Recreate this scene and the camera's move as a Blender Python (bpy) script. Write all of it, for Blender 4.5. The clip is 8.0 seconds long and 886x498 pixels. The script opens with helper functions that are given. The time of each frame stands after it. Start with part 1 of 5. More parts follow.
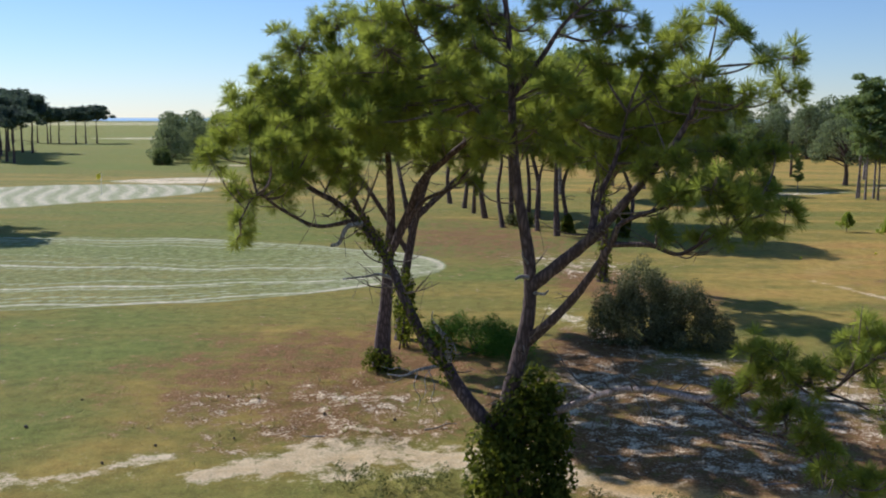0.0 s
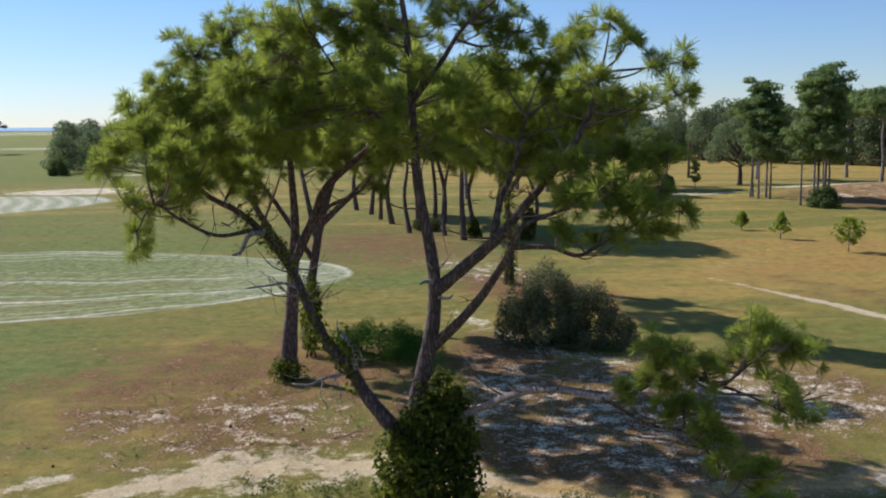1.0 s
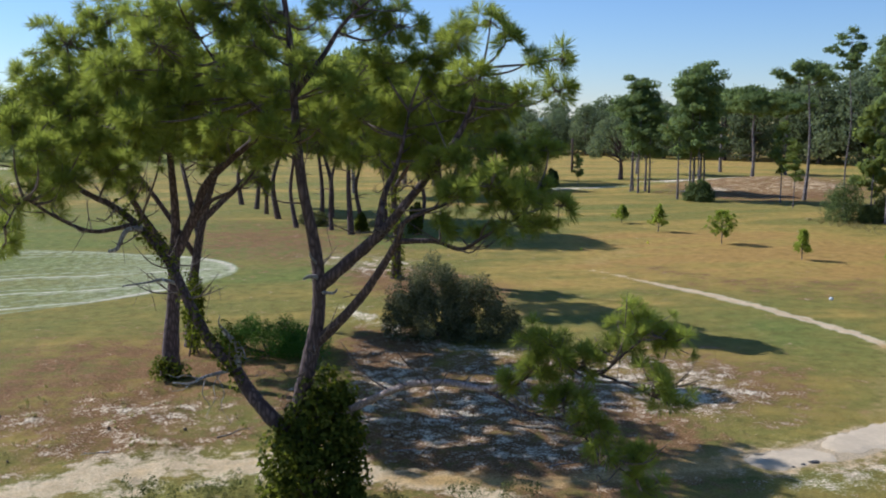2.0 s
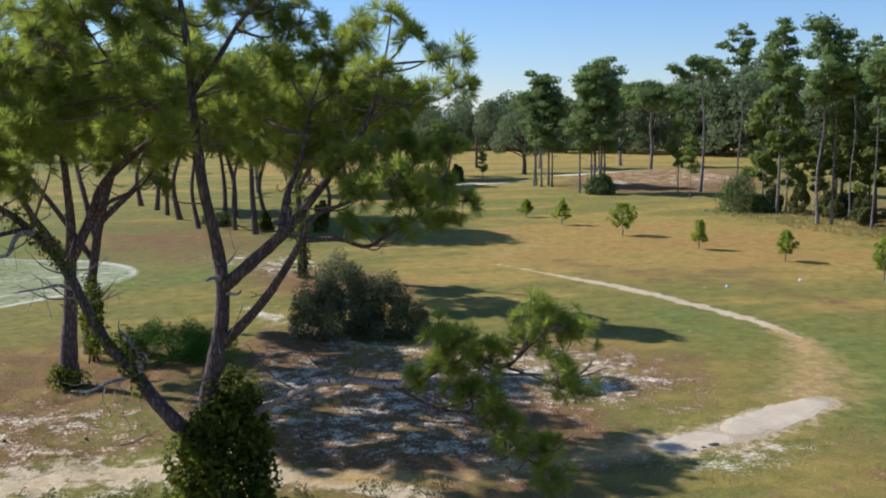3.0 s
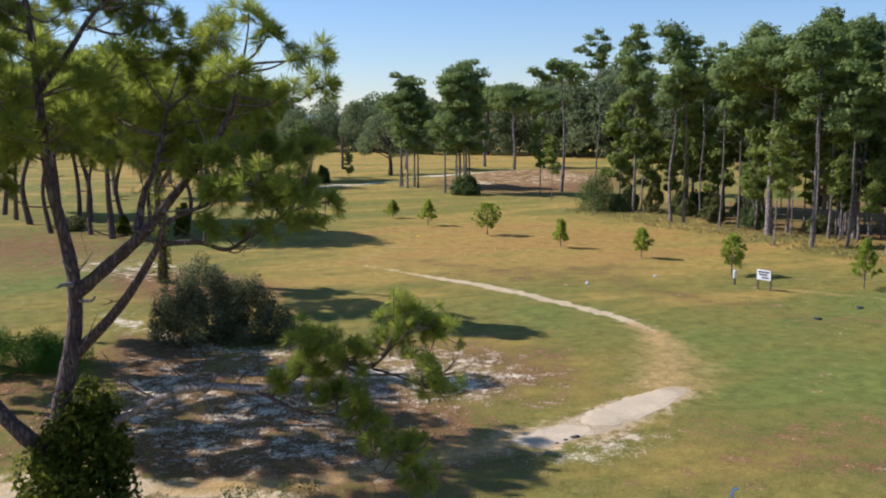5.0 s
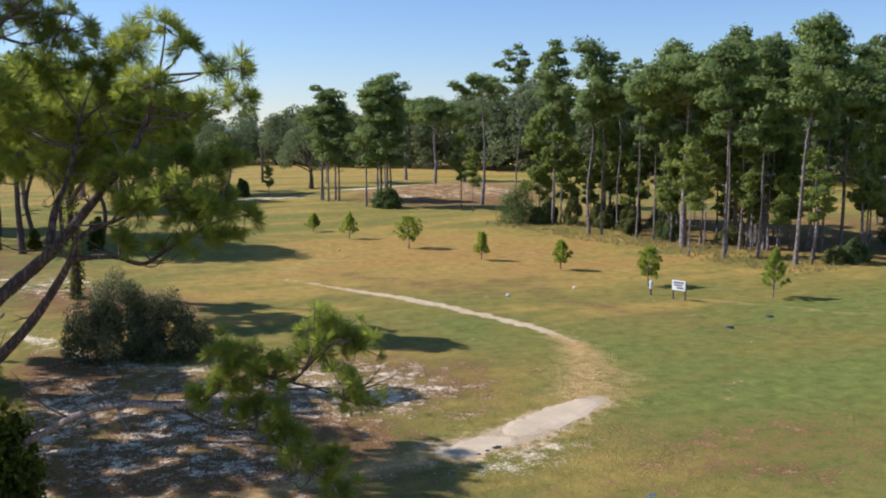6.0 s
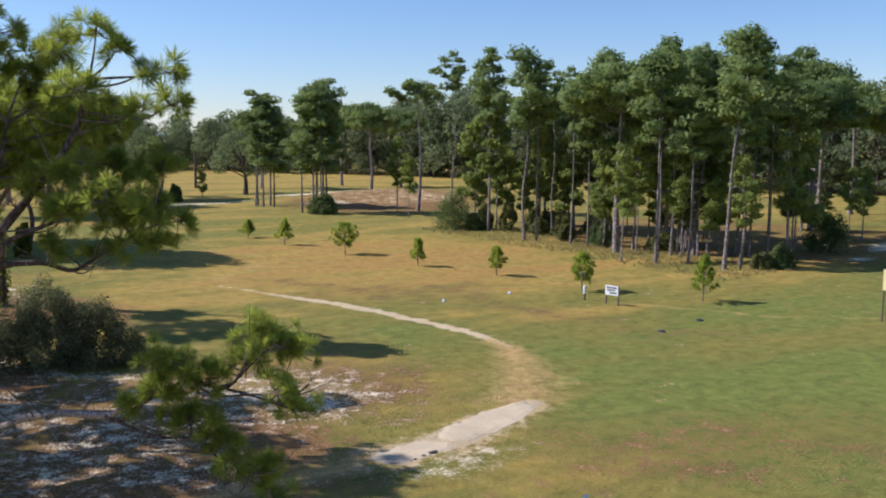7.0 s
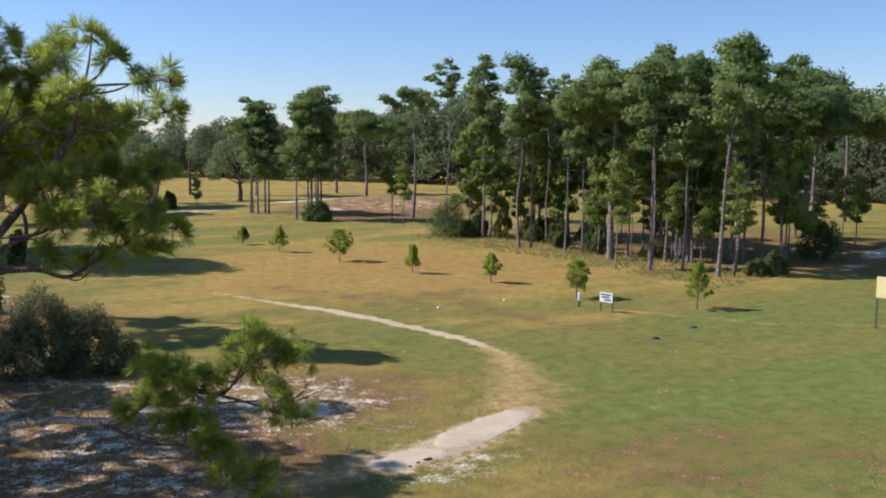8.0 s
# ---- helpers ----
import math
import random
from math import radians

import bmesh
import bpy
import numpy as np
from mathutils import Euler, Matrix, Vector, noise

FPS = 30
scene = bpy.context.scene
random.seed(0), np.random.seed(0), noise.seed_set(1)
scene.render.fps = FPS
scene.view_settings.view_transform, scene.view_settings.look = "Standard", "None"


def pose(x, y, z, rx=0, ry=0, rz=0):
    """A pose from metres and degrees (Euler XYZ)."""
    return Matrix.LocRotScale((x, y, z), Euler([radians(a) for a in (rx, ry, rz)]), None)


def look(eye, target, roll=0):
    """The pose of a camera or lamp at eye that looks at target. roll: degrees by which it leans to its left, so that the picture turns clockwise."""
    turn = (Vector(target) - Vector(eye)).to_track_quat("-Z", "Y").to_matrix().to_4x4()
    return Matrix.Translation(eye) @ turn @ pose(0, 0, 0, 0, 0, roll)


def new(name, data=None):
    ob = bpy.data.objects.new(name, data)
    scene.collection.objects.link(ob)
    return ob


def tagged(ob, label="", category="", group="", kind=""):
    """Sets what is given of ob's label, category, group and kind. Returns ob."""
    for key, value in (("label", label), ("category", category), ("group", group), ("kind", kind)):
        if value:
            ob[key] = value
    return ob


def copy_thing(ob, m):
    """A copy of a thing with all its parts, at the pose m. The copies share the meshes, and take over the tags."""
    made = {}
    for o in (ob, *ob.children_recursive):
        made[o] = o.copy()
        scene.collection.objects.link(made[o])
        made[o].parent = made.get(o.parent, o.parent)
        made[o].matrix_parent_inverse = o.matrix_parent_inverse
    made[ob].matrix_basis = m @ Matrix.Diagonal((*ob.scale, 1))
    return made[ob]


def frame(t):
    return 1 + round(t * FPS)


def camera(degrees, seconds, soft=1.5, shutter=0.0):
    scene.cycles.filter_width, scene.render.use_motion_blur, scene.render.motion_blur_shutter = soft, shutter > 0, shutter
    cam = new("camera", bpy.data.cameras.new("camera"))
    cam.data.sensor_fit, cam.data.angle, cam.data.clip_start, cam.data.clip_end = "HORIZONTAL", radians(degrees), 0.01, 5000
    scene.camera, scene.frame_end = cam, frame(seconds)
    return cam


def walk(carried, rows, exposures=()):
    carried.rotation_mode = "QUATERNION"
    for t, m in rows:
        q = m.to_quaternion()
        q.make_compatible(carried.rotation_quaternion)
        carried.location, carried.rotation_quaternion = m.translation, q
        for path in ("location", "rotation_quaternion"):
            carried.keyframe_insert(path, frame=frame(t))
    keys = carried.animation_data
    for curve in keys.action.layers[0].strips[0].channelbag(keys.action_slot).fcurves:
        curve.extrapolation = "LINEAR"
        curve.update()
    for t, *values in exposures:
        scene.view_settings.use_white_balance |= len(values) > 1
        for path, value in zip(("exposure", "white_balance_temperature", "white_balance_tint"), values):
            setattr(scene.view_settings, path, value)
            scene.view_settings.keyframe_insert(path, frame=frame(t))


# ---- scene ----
cam = camera(49.82, 8.0, 2.0)
PATH = (
    (0.0, -0.000, -0.000, 7.500, 0.01, -7.87, 0.15),
    (0.5, 0.052, 0.006, 7.497, -2.98, -7.97, -0.49),
    (1.0, 0.101, -0.000, 7.498, -5.50, -7.54, -0.46),
    (1.5, 0.156, -0.022, 7.499, -8.97, -7.77, -0.01),
    (3.0, 0.213, -0.049, 7.500, -17.84, -8.13, -0.52),
    (3.5, 0.255, -0.070, 7.501, -20.55, -8.48, -0.40),
    (4.0, 0.274, -0.093, 7.499, -22.53, -8.42, -0.26),
    (5.5, 0.275, -0.126, 7.495, -27.95, -7.75, -0.20),
    (6.0, 0.265, -0.166, 7.492, -30.56, -7.32, 0.05),
    (6.5, 0.246, -0.208, 7.492, -32.80, -7.28, 0.64),
    (7.0, 0.226, -0.244, 7.495, -34.41, -6.94, 0.44),
    (7.5, 0.213, -0.263, 7.495, -34.84, -6.74, 0.59),
    (8.0, 0.205, -0.270, 7.495, -34.73, -6.51, 0.49),
)


def aim(x, y, z, yaw, pitch, roll):
    return pose(x, y, z) @ pose(0, 0, 0, 0, 0, yaw) @ pose(0, 0, 0, 90 + pitch, 0, 0) @ pose(0, 0, 0, 0, 0, roll)


walk(cam, [(t, aim(*p)) for t, *p in PATH], [(0.0, 0.00, 5330, 17), (1.0, 0.02, 5300, 17), (2.0, 0.08, 5120, 16), (3.0, 0.17, 5150, 16), (4.0, 0.22, 5330, 18), (5.5, 0.26, 5420, 19), (8.0, 0.24, 5380, 20)])

# ---- light ----
SUN_YAW, SUN_UP = 50.0, 38.0          # degrees to the left of +y, and above the horizon
to_sun = Vector((-math.sin(radians(SUN_YAW)) * math.cos(radians(SUN_UP)),
                 math.cos(radians(SUN_YAW)) * math.cos(radians(SUN_UP)), math.sin(radians(SUN_UP))))
world = bpy.data.worlds.new("sky")
scene.world = world
world.use_nodes = True
wn = world.node_tree
sky = wn.nodes.new("ShaderNodeTexSky")
sky.sky_type = "NISHITA"
sky.sun_disc = False
sky.sun_elevation = radians(SUN_UP)
sky.sun_rotation = radians(-SUN_YAW)
sky.altitude = 10
sky.air_density, sky.dust_density, sky.ozone_density = 1.0, 0.0, 3.6
wn.nodes["Background"].inputs[1].default_value = 0.094
wn.links.new(sky.outputs[0], wn.nodes["Background"].inputs[0])
sun_data = bpy.data.lights.new("sun", "SUN")
sun_data.energy, sun_data.angle, sun_data.color = 5.0, radians(0.55), (1.0, 0.92, 0.78)
sun = new("sun", sun_data)
sun.matrix_basis = look(to_sun * 100, (0, 0, 0))


# ---- materials ----
def material(name):
    m = bpy.data.materials.new(name)
    m.use_nodes = True
    return m, m.node_tree.nodes, m.node_tree.links, m.node_tree.nodes["Principled BSDF"]


def ramp(nodes, stops):
    r = nodes.new("ShaderNodeValToRGB")
    e = r.color_ramp.elements
    e[0].position, e[0].color = stops[0][0], (*stops[0][1], 1)
    e[1].position, e[1].color = stops[-1][0], (*stops[-1][1], 1)
    for p, c in stops[1:-1]:
        k = e.new(p)
        k.color = (*c, 1)
    return r


def noise_node(nodes, links, scale, detail=3.0, rough=0.55, vec=None):
    n = nodes.new("ShaderNodeTexNoise")
    n.inputs["Scale"].default_value = scale
    n.inputs["Detail"].default_value = detail
    n.inputs["Roughness"].default_value = rough
    if vec is not None:
        links.new(vec, n.inputs["Vector"])
    return n.outputs["Fac"]


def spread_noise(nodes, links, scale, detail, rough, vec, gain=2.0):
    """Noise drawn out to fill 0 to 1."""
    n = calc(nodes, links, "MULTIPLY_ADD", noise_node(nodes, links, scale, detail, rough, vec), gain, 0.5 - 0.5 * gain)
    return calc(nodes, links, "MAXIMUM", calc(nodes, links, "MINIMUM", n, 1.0), 0.0)


def calc(nodes, links, op, a, b=None, c=None, clamp=False):
    n = nodes.new("ShaderNodeMath")
    n.operation, n.use_clamp = op, clamp
    for k, v in enumerate((a, b, c)):
        if v is None:
            continue
        if isinstance(v, (int, float)):
            n.inputs[k].default_value = v
        else:
            links.new(v, n.inputs[k])
    return n.outputs[0]


def mixed(nodes, links, fac, a, b):
    n = nodes.new("ShaderNodeMix")
    n.data_type = "RGBA"
    for k, v in ((0, fac), (6, a), (7, b)):
        if isinstance(v, (int, float)):
            n.inputs[k].default_value = v
        elif isinstance(v, tuple):
            n.inputs[k].default_value = (*v, 1)
        else:
            links.new(v, n.inputs[k])
    return n.outputs[2]


def bumped(nodes, links, bsdf, height, strength, distance):
    b = nodes.new("ShaderNodeBump")
    b.inputs["Strength"].default_value, b.inputs["Distance"].default_value = strength, distance
    links.new(height, b.inputs["Height"])
    links.new(b.outputs[0], bsdf.inputs["Normal"])


def leaf_material(name, dark, mid, light, glow, translucent, patch=1.2, rough=0.55, vary=0.60):
    """Leaves or needles: tone varies leaf by leaf and over patches, and light passes through."""
    m, nodes, links, bsdf = material(name)
    geo = nodes.new("ShaderNodeNewGeometry")
    info = nodes.new("ShaderNodeObjectInfo")
    tex = nodes.new("ShaderNodeTexCoord")
    n = noise_node(nodes, links, patch, 2.0, 0.5, tex.outputs["Object"])
    v = calc(nodes, links, "MULTIPLY", geo.outputs["Random Per Island"], vary)
    v = calc(nodes, links, "MULTIPLY_ADD", n, 0.75, v)
    v = calc(nodes, links, "MULTIPLY_ADD", info.outputs["Random"], 0.22, v)
    v = calc(nodes, links, "SUBTRACT", v, 0.28 + 0.5 * (vary - 0.6))
    r = ramp(nodes, [(0.12, dark), (0.5, mid), (0.9, light)])
    links.new(v, r.inputs[0])
    links.new(r.outputs[0], bsdf.inputs["Base Color"])
    bsdf.inputs["Roughness"].default_value = rough
    bsdf.inputs["Specular IOR Level"].default_value = 0.08
    tr = nodes.new("ShaderNodeBsdfTranslucent")
    g = ramp(nodes, [(0.1, tuple(0.6 * c for c in glow)), (0.9, glow)])
    links.new(v, g.inputs[0])
    links.new(g.outputs[0], tr.inputs[0])
    mix = nodes.new("ShaderNodeMixShader")
    mix.inputs[0].default_value = translucent
    links.new(bsdf.outputs[0], mix.inputs[1])
    links.new(tr.outputs[0], mix.inputs[2])
    links.new(mix.outputs[0], nodes["Material Output"].inputs[0])
    return m


def bark_material(name, dark, light, scale, rough=0.9):
    m, nodes, links, bsdf = material(name)
    tex = nodes.new("ShaderNodeTexCoord")
    mp = nodes.new("ShaderNodeMapping")
    mp.inputs["Scale"].default_value = (1, 1, 0.28)
    links.new(tex.outputs["Object"], mp.inputs[0])
    plates = nodes.new("ShaderNodeTexVoronoi")
    plates.feature = "DISTANCE_TO_EDGE"
    plates.inputs["Scale"].default_value = scale
    links.new(mp.outputs[0], plates.inputs["Vector"])
    n = noise_node(nodes, links, scale * 0.35, 4.0, 0.6, mp.outputs[0])
    edge = calc(nodes, links, "MULTIPLY", plates.outputs["Distance"], 3.0, clamp=True)
    v = calc(nodes, links, "MULTIPLY", edge, n)
    r = ramp(nodes, [(0.05, dark), (0.6, light)])
    links.new(v, r.inputs[0])
    links.new(r.outputs[0], bsdf.inputs["Base Color"])
    bsdf.inputs["Roughness"].default_value = rough
    bumped(nodes, links, bsdf, v, 0.55, 0.03)
    return m


def plain_material(name, colour, rough=0.6, grain=30.0, wear=0.25, metal=0.0):
    m, nodes, links, bsdf = material(name)
    tex = nodes.new("ShaderNodeTexCoord")
    n = noise_node(nodes, links, grain, 5.0, 0.6, tex.outputs["Object"])
    n2 = noise_node(nodes, links, grain * 0.12, 2.0, 0.5, tex.outputs["Object"])
    v = calc(nodes, links, "MULTIPLY", n, n2)
    v = calc(nodes, links, "MULTIPLY", v, 3.0, clamp=True)
    c = mixed(nodes, links, v, tuple(k * (1 - wear) for k in colour), colour)
    links.new(c, bsdf.inputs["Base Color"])
    bsdf.inputs["Roughness"].default_value, bsdf.inputs["Metallic"].default_value = rough, metal
    bumped(nodes, links, bsdf, n, 0.15, 0.004)
    return m


NEEDLES = leaf_material("pine_needles", (0.115, 0.15, 0.042), (0.185, 0.222, 0.048), (0.275, 0.285, 0.055), (0.54, 0.60, 0.075), 0.5, 0.9, vary=0.55)
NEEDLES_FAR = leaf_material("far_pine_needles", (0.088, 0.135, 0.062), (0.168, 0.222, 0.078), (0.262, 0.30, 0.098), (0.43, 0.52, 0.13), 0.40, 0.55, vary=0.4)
SAPLING = leaf_material("sapling_needles", (0.10, 0.15, 0.028), (0.225, 0.285, 0.042), (0.36, 0.385, 0.062), (0.60, 0.68, 0.085), 0.48, 2.0)
OAK = leaf_material("oak_leaves", (0.045, 0.07, 0.028), (0.11, 0.145, 0.05), (0.21, 0.235, 0.085), (0.32, 0.38, 0.10), 0.4, 0.35, 0.7)
# Paler and greyer than OAK: distance haze is put into the leaf colour.
OAK_HAZED = leaf_material("hazed_far_oak_leaves", (0.078, 0.10, 0.062), (0.145, 0.175, 0.092), (0.225, 0.245, 0.125), (0.36, 0.42, 0.16), 0.42, 0.35, 0.7, vary=0.4)
# Backlight shade and blue haze are put into these needles' colour.
SHORE = leaf_material("backlit_hazy_shore_needles", (0.045, 0.07, 0.055), (0.085, 0.12, 0.085), (0.13, 0.165, 0.11), (0.20, 0.26, 0.14), 0.35, 0.4, 0.7)
SHRUB = leaf_material("silvery_shrub_leaves", (0.05, 0.056, 0.028), (0.145, 0.145, 0.068), (0.29, 0.275, 0.135), (0.25, 0.26, 0.09), 0.28, 1.5, 0.7)
IVY = leaf_material("vine_leaves", (0.014, 0.024, 0.005), (0.055, 0.075, 0.012), (0.19, 0.185, 0.03), (0.36, 0.40, 0.03), 0.38, 1.8, 0.7, vary=0.9)
FRESH = leaf_material("fresh_green_leaves", (0.04, 0.09, 0.016), (0.08, 0.16, 0.026), (0.14, 0.23, 0.04), (0.26, 0.44, 0.05), 0.4, 1.5, 0.75)
WEED = leaf_material("dry_weed_leaves", (0.06, 0.07, 0.02), (0.13, 0.14, 0.04), (0.24, 0.22, 0.08), (0.26, 0.26, 0.06), 0.3, 3.0)
BLADES = leaf_material("grass_blades", (0.24, 0.21, 0.08), (0.34, 0.28, 0.11), (0.45, 0.36, 0.16), (0.6, 0.5, 0.18), 0.45, 0.5)
GREEN_BLADES = leaf_material("green_grass_blades", (0.18, 0.19, 0.045), (0.24, 0.24, 0.055), (0.31, 0.28, 0.075), (0.5, 0.5, 0.1), 0.5, 0.5)
YOUNG = leaf_material("young_pine_needles", (0.085, 0.122, 0.038), (0.18, 0.22, 0.055), (0.285, 0.30, 0.075), (0.48, 0.54, 0.10), 0.42, 0.6, vary=0.45)
BARK = bark_material("pine_bark", (0.065, 0.04, 0.033), (0.22, 0.148, 0.12), 12.0)
TWIG = bark_material("tan_twig_bark", (0.12, 0.085, 0.06), (0.38, 0.28, 0.20), 30.0)
# Pink-grey bark, paled so that the shaded low limb looks sunlit.
BARK_SUNLIT = bark_material("sunlit_pink_grey_bark", (0.24, 0.17, 0.14), (0.70, 0.55, 0.46), 22.0)
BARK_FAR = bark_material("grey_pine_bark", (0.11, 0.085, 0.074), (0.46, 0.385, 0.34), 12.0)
DEADWOOD = bark_material("bleached_dead_wood", (0.22, 0.19, 0.17), (0.60, 0.54, 0.48), 14.0)
WHITE = plain_material("white_paint", (0.80, 0.79, 0.76), 0.45)
YELLOW = plain_material("pale_yellow_paint", (0.80, 0.66, 0.30), 0.5)
FLAG = plain_material("yellow_cloth", (0.85, 0.72, 0.04), 0.8)
BLACK = plain_material("dark_plastic", (0.03, 0.035, 0.045), 0.5)
POST = plain_material("weathered_post_wood", (0.11, 0.085, 0.065), 0.85)
CONCRETE = plain_material("worn_concrete", (0.62, 0.48, 0.295), 0.9, 7.0, 0.28)
CONE = plain_material("dry_pine_cone", (0.10, 0.065, 0.04), 0.9)
ASPHALT = plain_material("broken_asphalt", (0.06, 0.055, 0.05), 0.9, 20.0, 0.4)
GREY_INK = plain_material("grey_lettering", (0.11, 0.11, 0.115), 0.7)


def ground_material():
    m, nodes, links, bsdf = material("golf_course_ground")
    tex = nodes.new("ShaderNodeTexCoord")
    at = tex.outputs["Object"]

    def mask(name):
        a = nodes.new("ShaderNodeAttribute")
        a.attribute_name = name
        return a.outputs["Fac"]

    # mower and wind streaks run across the fairway, so one noise is drawn out sideways
    mp = nodes.new("ShaderNodeMapping")
    mp.inputs["Rotation"].default_value = (0, 0, radians(28))
    mp.inputs["Scale"].default_value = (0.045, 0.21, 1)
    links.new(at, mp.inputs[0])
    streak = noise_node(nodes, links, 1.0, 4.0, 0.6, mp.outputs[0])
    broad = noise_node(nodes, links, 0.09, 3.0, 0.55, at)
    patch = spread_noise(nodes, links, 0.55, 4.0, 0.6, at)
    tuft = spread_noise(nodes, links, 3.2, 4.0, 0.65, at)
    grain = spread_noise(nodes, links, 16.0, 4.0, 0.7, at)
    fine = spread_noise(nodes, links, 70.0, 2.0, 0.6, at)
    clump = spread_noise(nodes, links, 1.7, 5.0, 0.62, at, 2.4)

    g = calc(nodes, links, "MULTIPLY_ADD", streak, 1.9, mask("green"))
    g = calc(nodes, links, "MULTIPLY_ADD", patch, 0.38, g)
    g = calc(nodes, links, "MULTIPLY_ADD", tuft, 0.22, g)
    g = calc(nodes, links, "SUBTRACT", g, 1.22)
    grass = ramp(nodes, [(0.0, (0.53, 0.318, 0.08)), (0.22, (0.515, 0.352, 0.077)), (0.5, (0.325, 0.267, 0.056)), (0.85, (0.255, 0.258, 0.052)), (1.0, (0.245, 0.268, 0.052))])
    links.new(g, grass.inputs[0])

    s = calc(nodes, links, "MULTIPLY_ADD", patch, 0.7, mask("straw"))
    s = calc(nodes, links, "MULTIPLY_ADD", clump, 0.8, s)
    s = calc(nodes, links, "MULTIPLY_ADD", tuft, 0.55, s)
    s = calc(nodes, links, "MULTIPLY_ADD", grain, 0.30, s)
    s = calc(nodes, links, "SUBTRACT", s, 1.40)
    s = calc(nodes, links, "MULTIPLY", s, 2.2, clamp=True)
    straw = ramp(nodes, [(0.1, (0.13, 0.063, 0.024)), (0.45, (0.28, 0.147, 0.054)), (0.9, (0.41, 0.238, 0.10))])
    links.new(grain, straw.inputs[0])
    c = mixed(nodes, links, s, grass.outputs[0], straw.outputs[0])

    d = calc(nodes, links, "MULTIPLY_ADD", clump, 0.50, mask("sand"))
    d = calc(nodes, links, "MULTIPLY_ADD", tuft, 0.50, d)
    d = calc(nodes, links, "MULTIPLY_ADD", grain, 0.70, d)
    d = calc(nodes, links, "MULTIPLY_ADD", patch, 0.4, d)
    d = calc(nodes, links, "SUBTRACT", d, 1.44)
    d = calc(nodes, links, "MULTIPLY", d, 3.5, clamp=True)
    sand = ramp(nodes, [(0.2, (0.56, 0.42, 0.25)), (0.5, (0.80, 0.64, 0.40)), (0.85, (0.94, 0.81, 0.56))])
    links.new(calc(nodes, links, "MULTIPLY_ADD", patch, 0.6, calc(nodes, links, "MULTIPLY", grain, 0.5)), sand.inputs[0])
    c = mixed(nodes, links, d, c, sand.outputs[0])

    onto = calc(nodes, links, "MULTIPLY_ADD", clump, 0.62, mask("track"))
    onto = calc(nodes, links, "MULTIPLY_ADD", patch, 0.30, onto)
    onto = calc(nodes, links, "MULTIPLY_ADD", tuft, 0.34, onto)
    onto = calc(nodes, links, "MULTIPLY_ADD", grain, 0.22, onto)
    onto = calc(nodes, links, "SUBTRACT", onto, 1.08)
    onto = calc(nodes, links, "MULTIPLY", onto, 4.5, clamp=True)
    c = mixed(nodes, links, onto, c, mixed(nodes, links, 0.40, sand.outputs[0], (0.56, 0.42, 0.22)))

    worn = calc(nodes, links, "MULTIPLY_ADD", clump, 0.35, mask("dirt"))
    worn = calc(nodes, links, "MULTIPLY_ADD", patch, 0.35, worn)
    worn = calc(nodes, links, "SUBTRACT", worn, 0.62)
    worn = calc(nodes, links, "MULTIPLY", worn, 1.7, clamp=True)
    dirt = ramp(nodes, [(0.2, (0.38, 0.235, 0.085)), (0.55, (0.57, 0.365, 0.13)), (0.9, (0.70, 0.48, 0.195))])
    links.new(calc(nodes, links, "MULTIPLY_ADD", tuft, 0.5, calc(nodes, links, "MULTIPLY", grain, 0.5)), dirt.inputs[0])
    c = mixed(nodes, links, worn, c, dirt.outputs[0])

    w = calc(nodes, links, "MULTIPLY_ADD", tuft, 0.26, mask("topdress"))
    w = calc(nodes, links, "SUBTRACT", w, 0.27)
    w = calc(nodes, links, "MULTIPLY", w, 1.3, clamp=True)
    dressed = ramp(nodes, [(0.15, (0.35, 0.37, 0.14)), (0.45, (0.52, 0.50, 0.27)), (0.8, (0.80, 0.71, 0.47))])
    links.new(w, dressed.inputs[0])
    c = mixed(nodes, links, calc(nodes, links, "MULTIPLY", w, 3.0, clamp=True), c, dressed.outputs[0])

    k = calc(nodes, links, "MULTIPLY_ADD", patch, 0.4, mask("slab"))
    k = calc(nodes, links, "SUBTRACT", k, 0.5)
    k = calc(nodes, links, "MULTIPLY", k, 4.0, clamp=True)
    slab = ramp(nodes, [(0.3, (0.52, 0.39, 0.22)), (0.7, (0.64, 0.49, 0.29))])
    links.new(grain, slab.inputs[0])
    c = mixed(nodes, links, k, c, slab.outputs[0])

    # small dark and light flecks of stubble
    f = calc(nodes, links, "MULTIPLY_ADD", fine, 0.34, calc(nodes, links, "MULTIPLY_ADD", grain, 0.56, 0.06))
    f = calc(nodes, links, "MULTIPLY_ADD", tuft, 0.36, f)
    f = calc(nodes, links, "MULTIPLY_ADD", clump, 0.46, f)
    soil = calc(nodes, links, "MULTIPLY_ADD", grain, 0.25, calc(nodes, links, "MULTIPLY_ADD", tuft, 0.15, 0.92))
    bare = calc(nodes, links, "MAXIMUM", d, calc(nodes, links, "MAXIMUM", onto, calc(nodes, links, "MAXIMUM", worn, k)))
    f = calc(nodes, links, "MULTIPLY_ADD", calc(nodes, links, "SUBTRACT", soil, f), bare, f)
    mul = nodes.new("ShaderNodeVectorMath")
    mul.operation = "SCALE"
    links.new(c, mul.inputs[0])
    links.new(f, mul.inputs["Scale"])
    links.new(mul.outputs[0], bsdf.inputs["Base Color"])
    bsdf.inputs["Roughness"].default_value = 0.95
    bsdf.inputs["Specular IOR Level"].default_value = 0.15
    h = calc(nodes, links, "MULTIPLY_ADD", grain, 0.5, calc(nodes, links, "MULTIPLY", fine, 0.3))
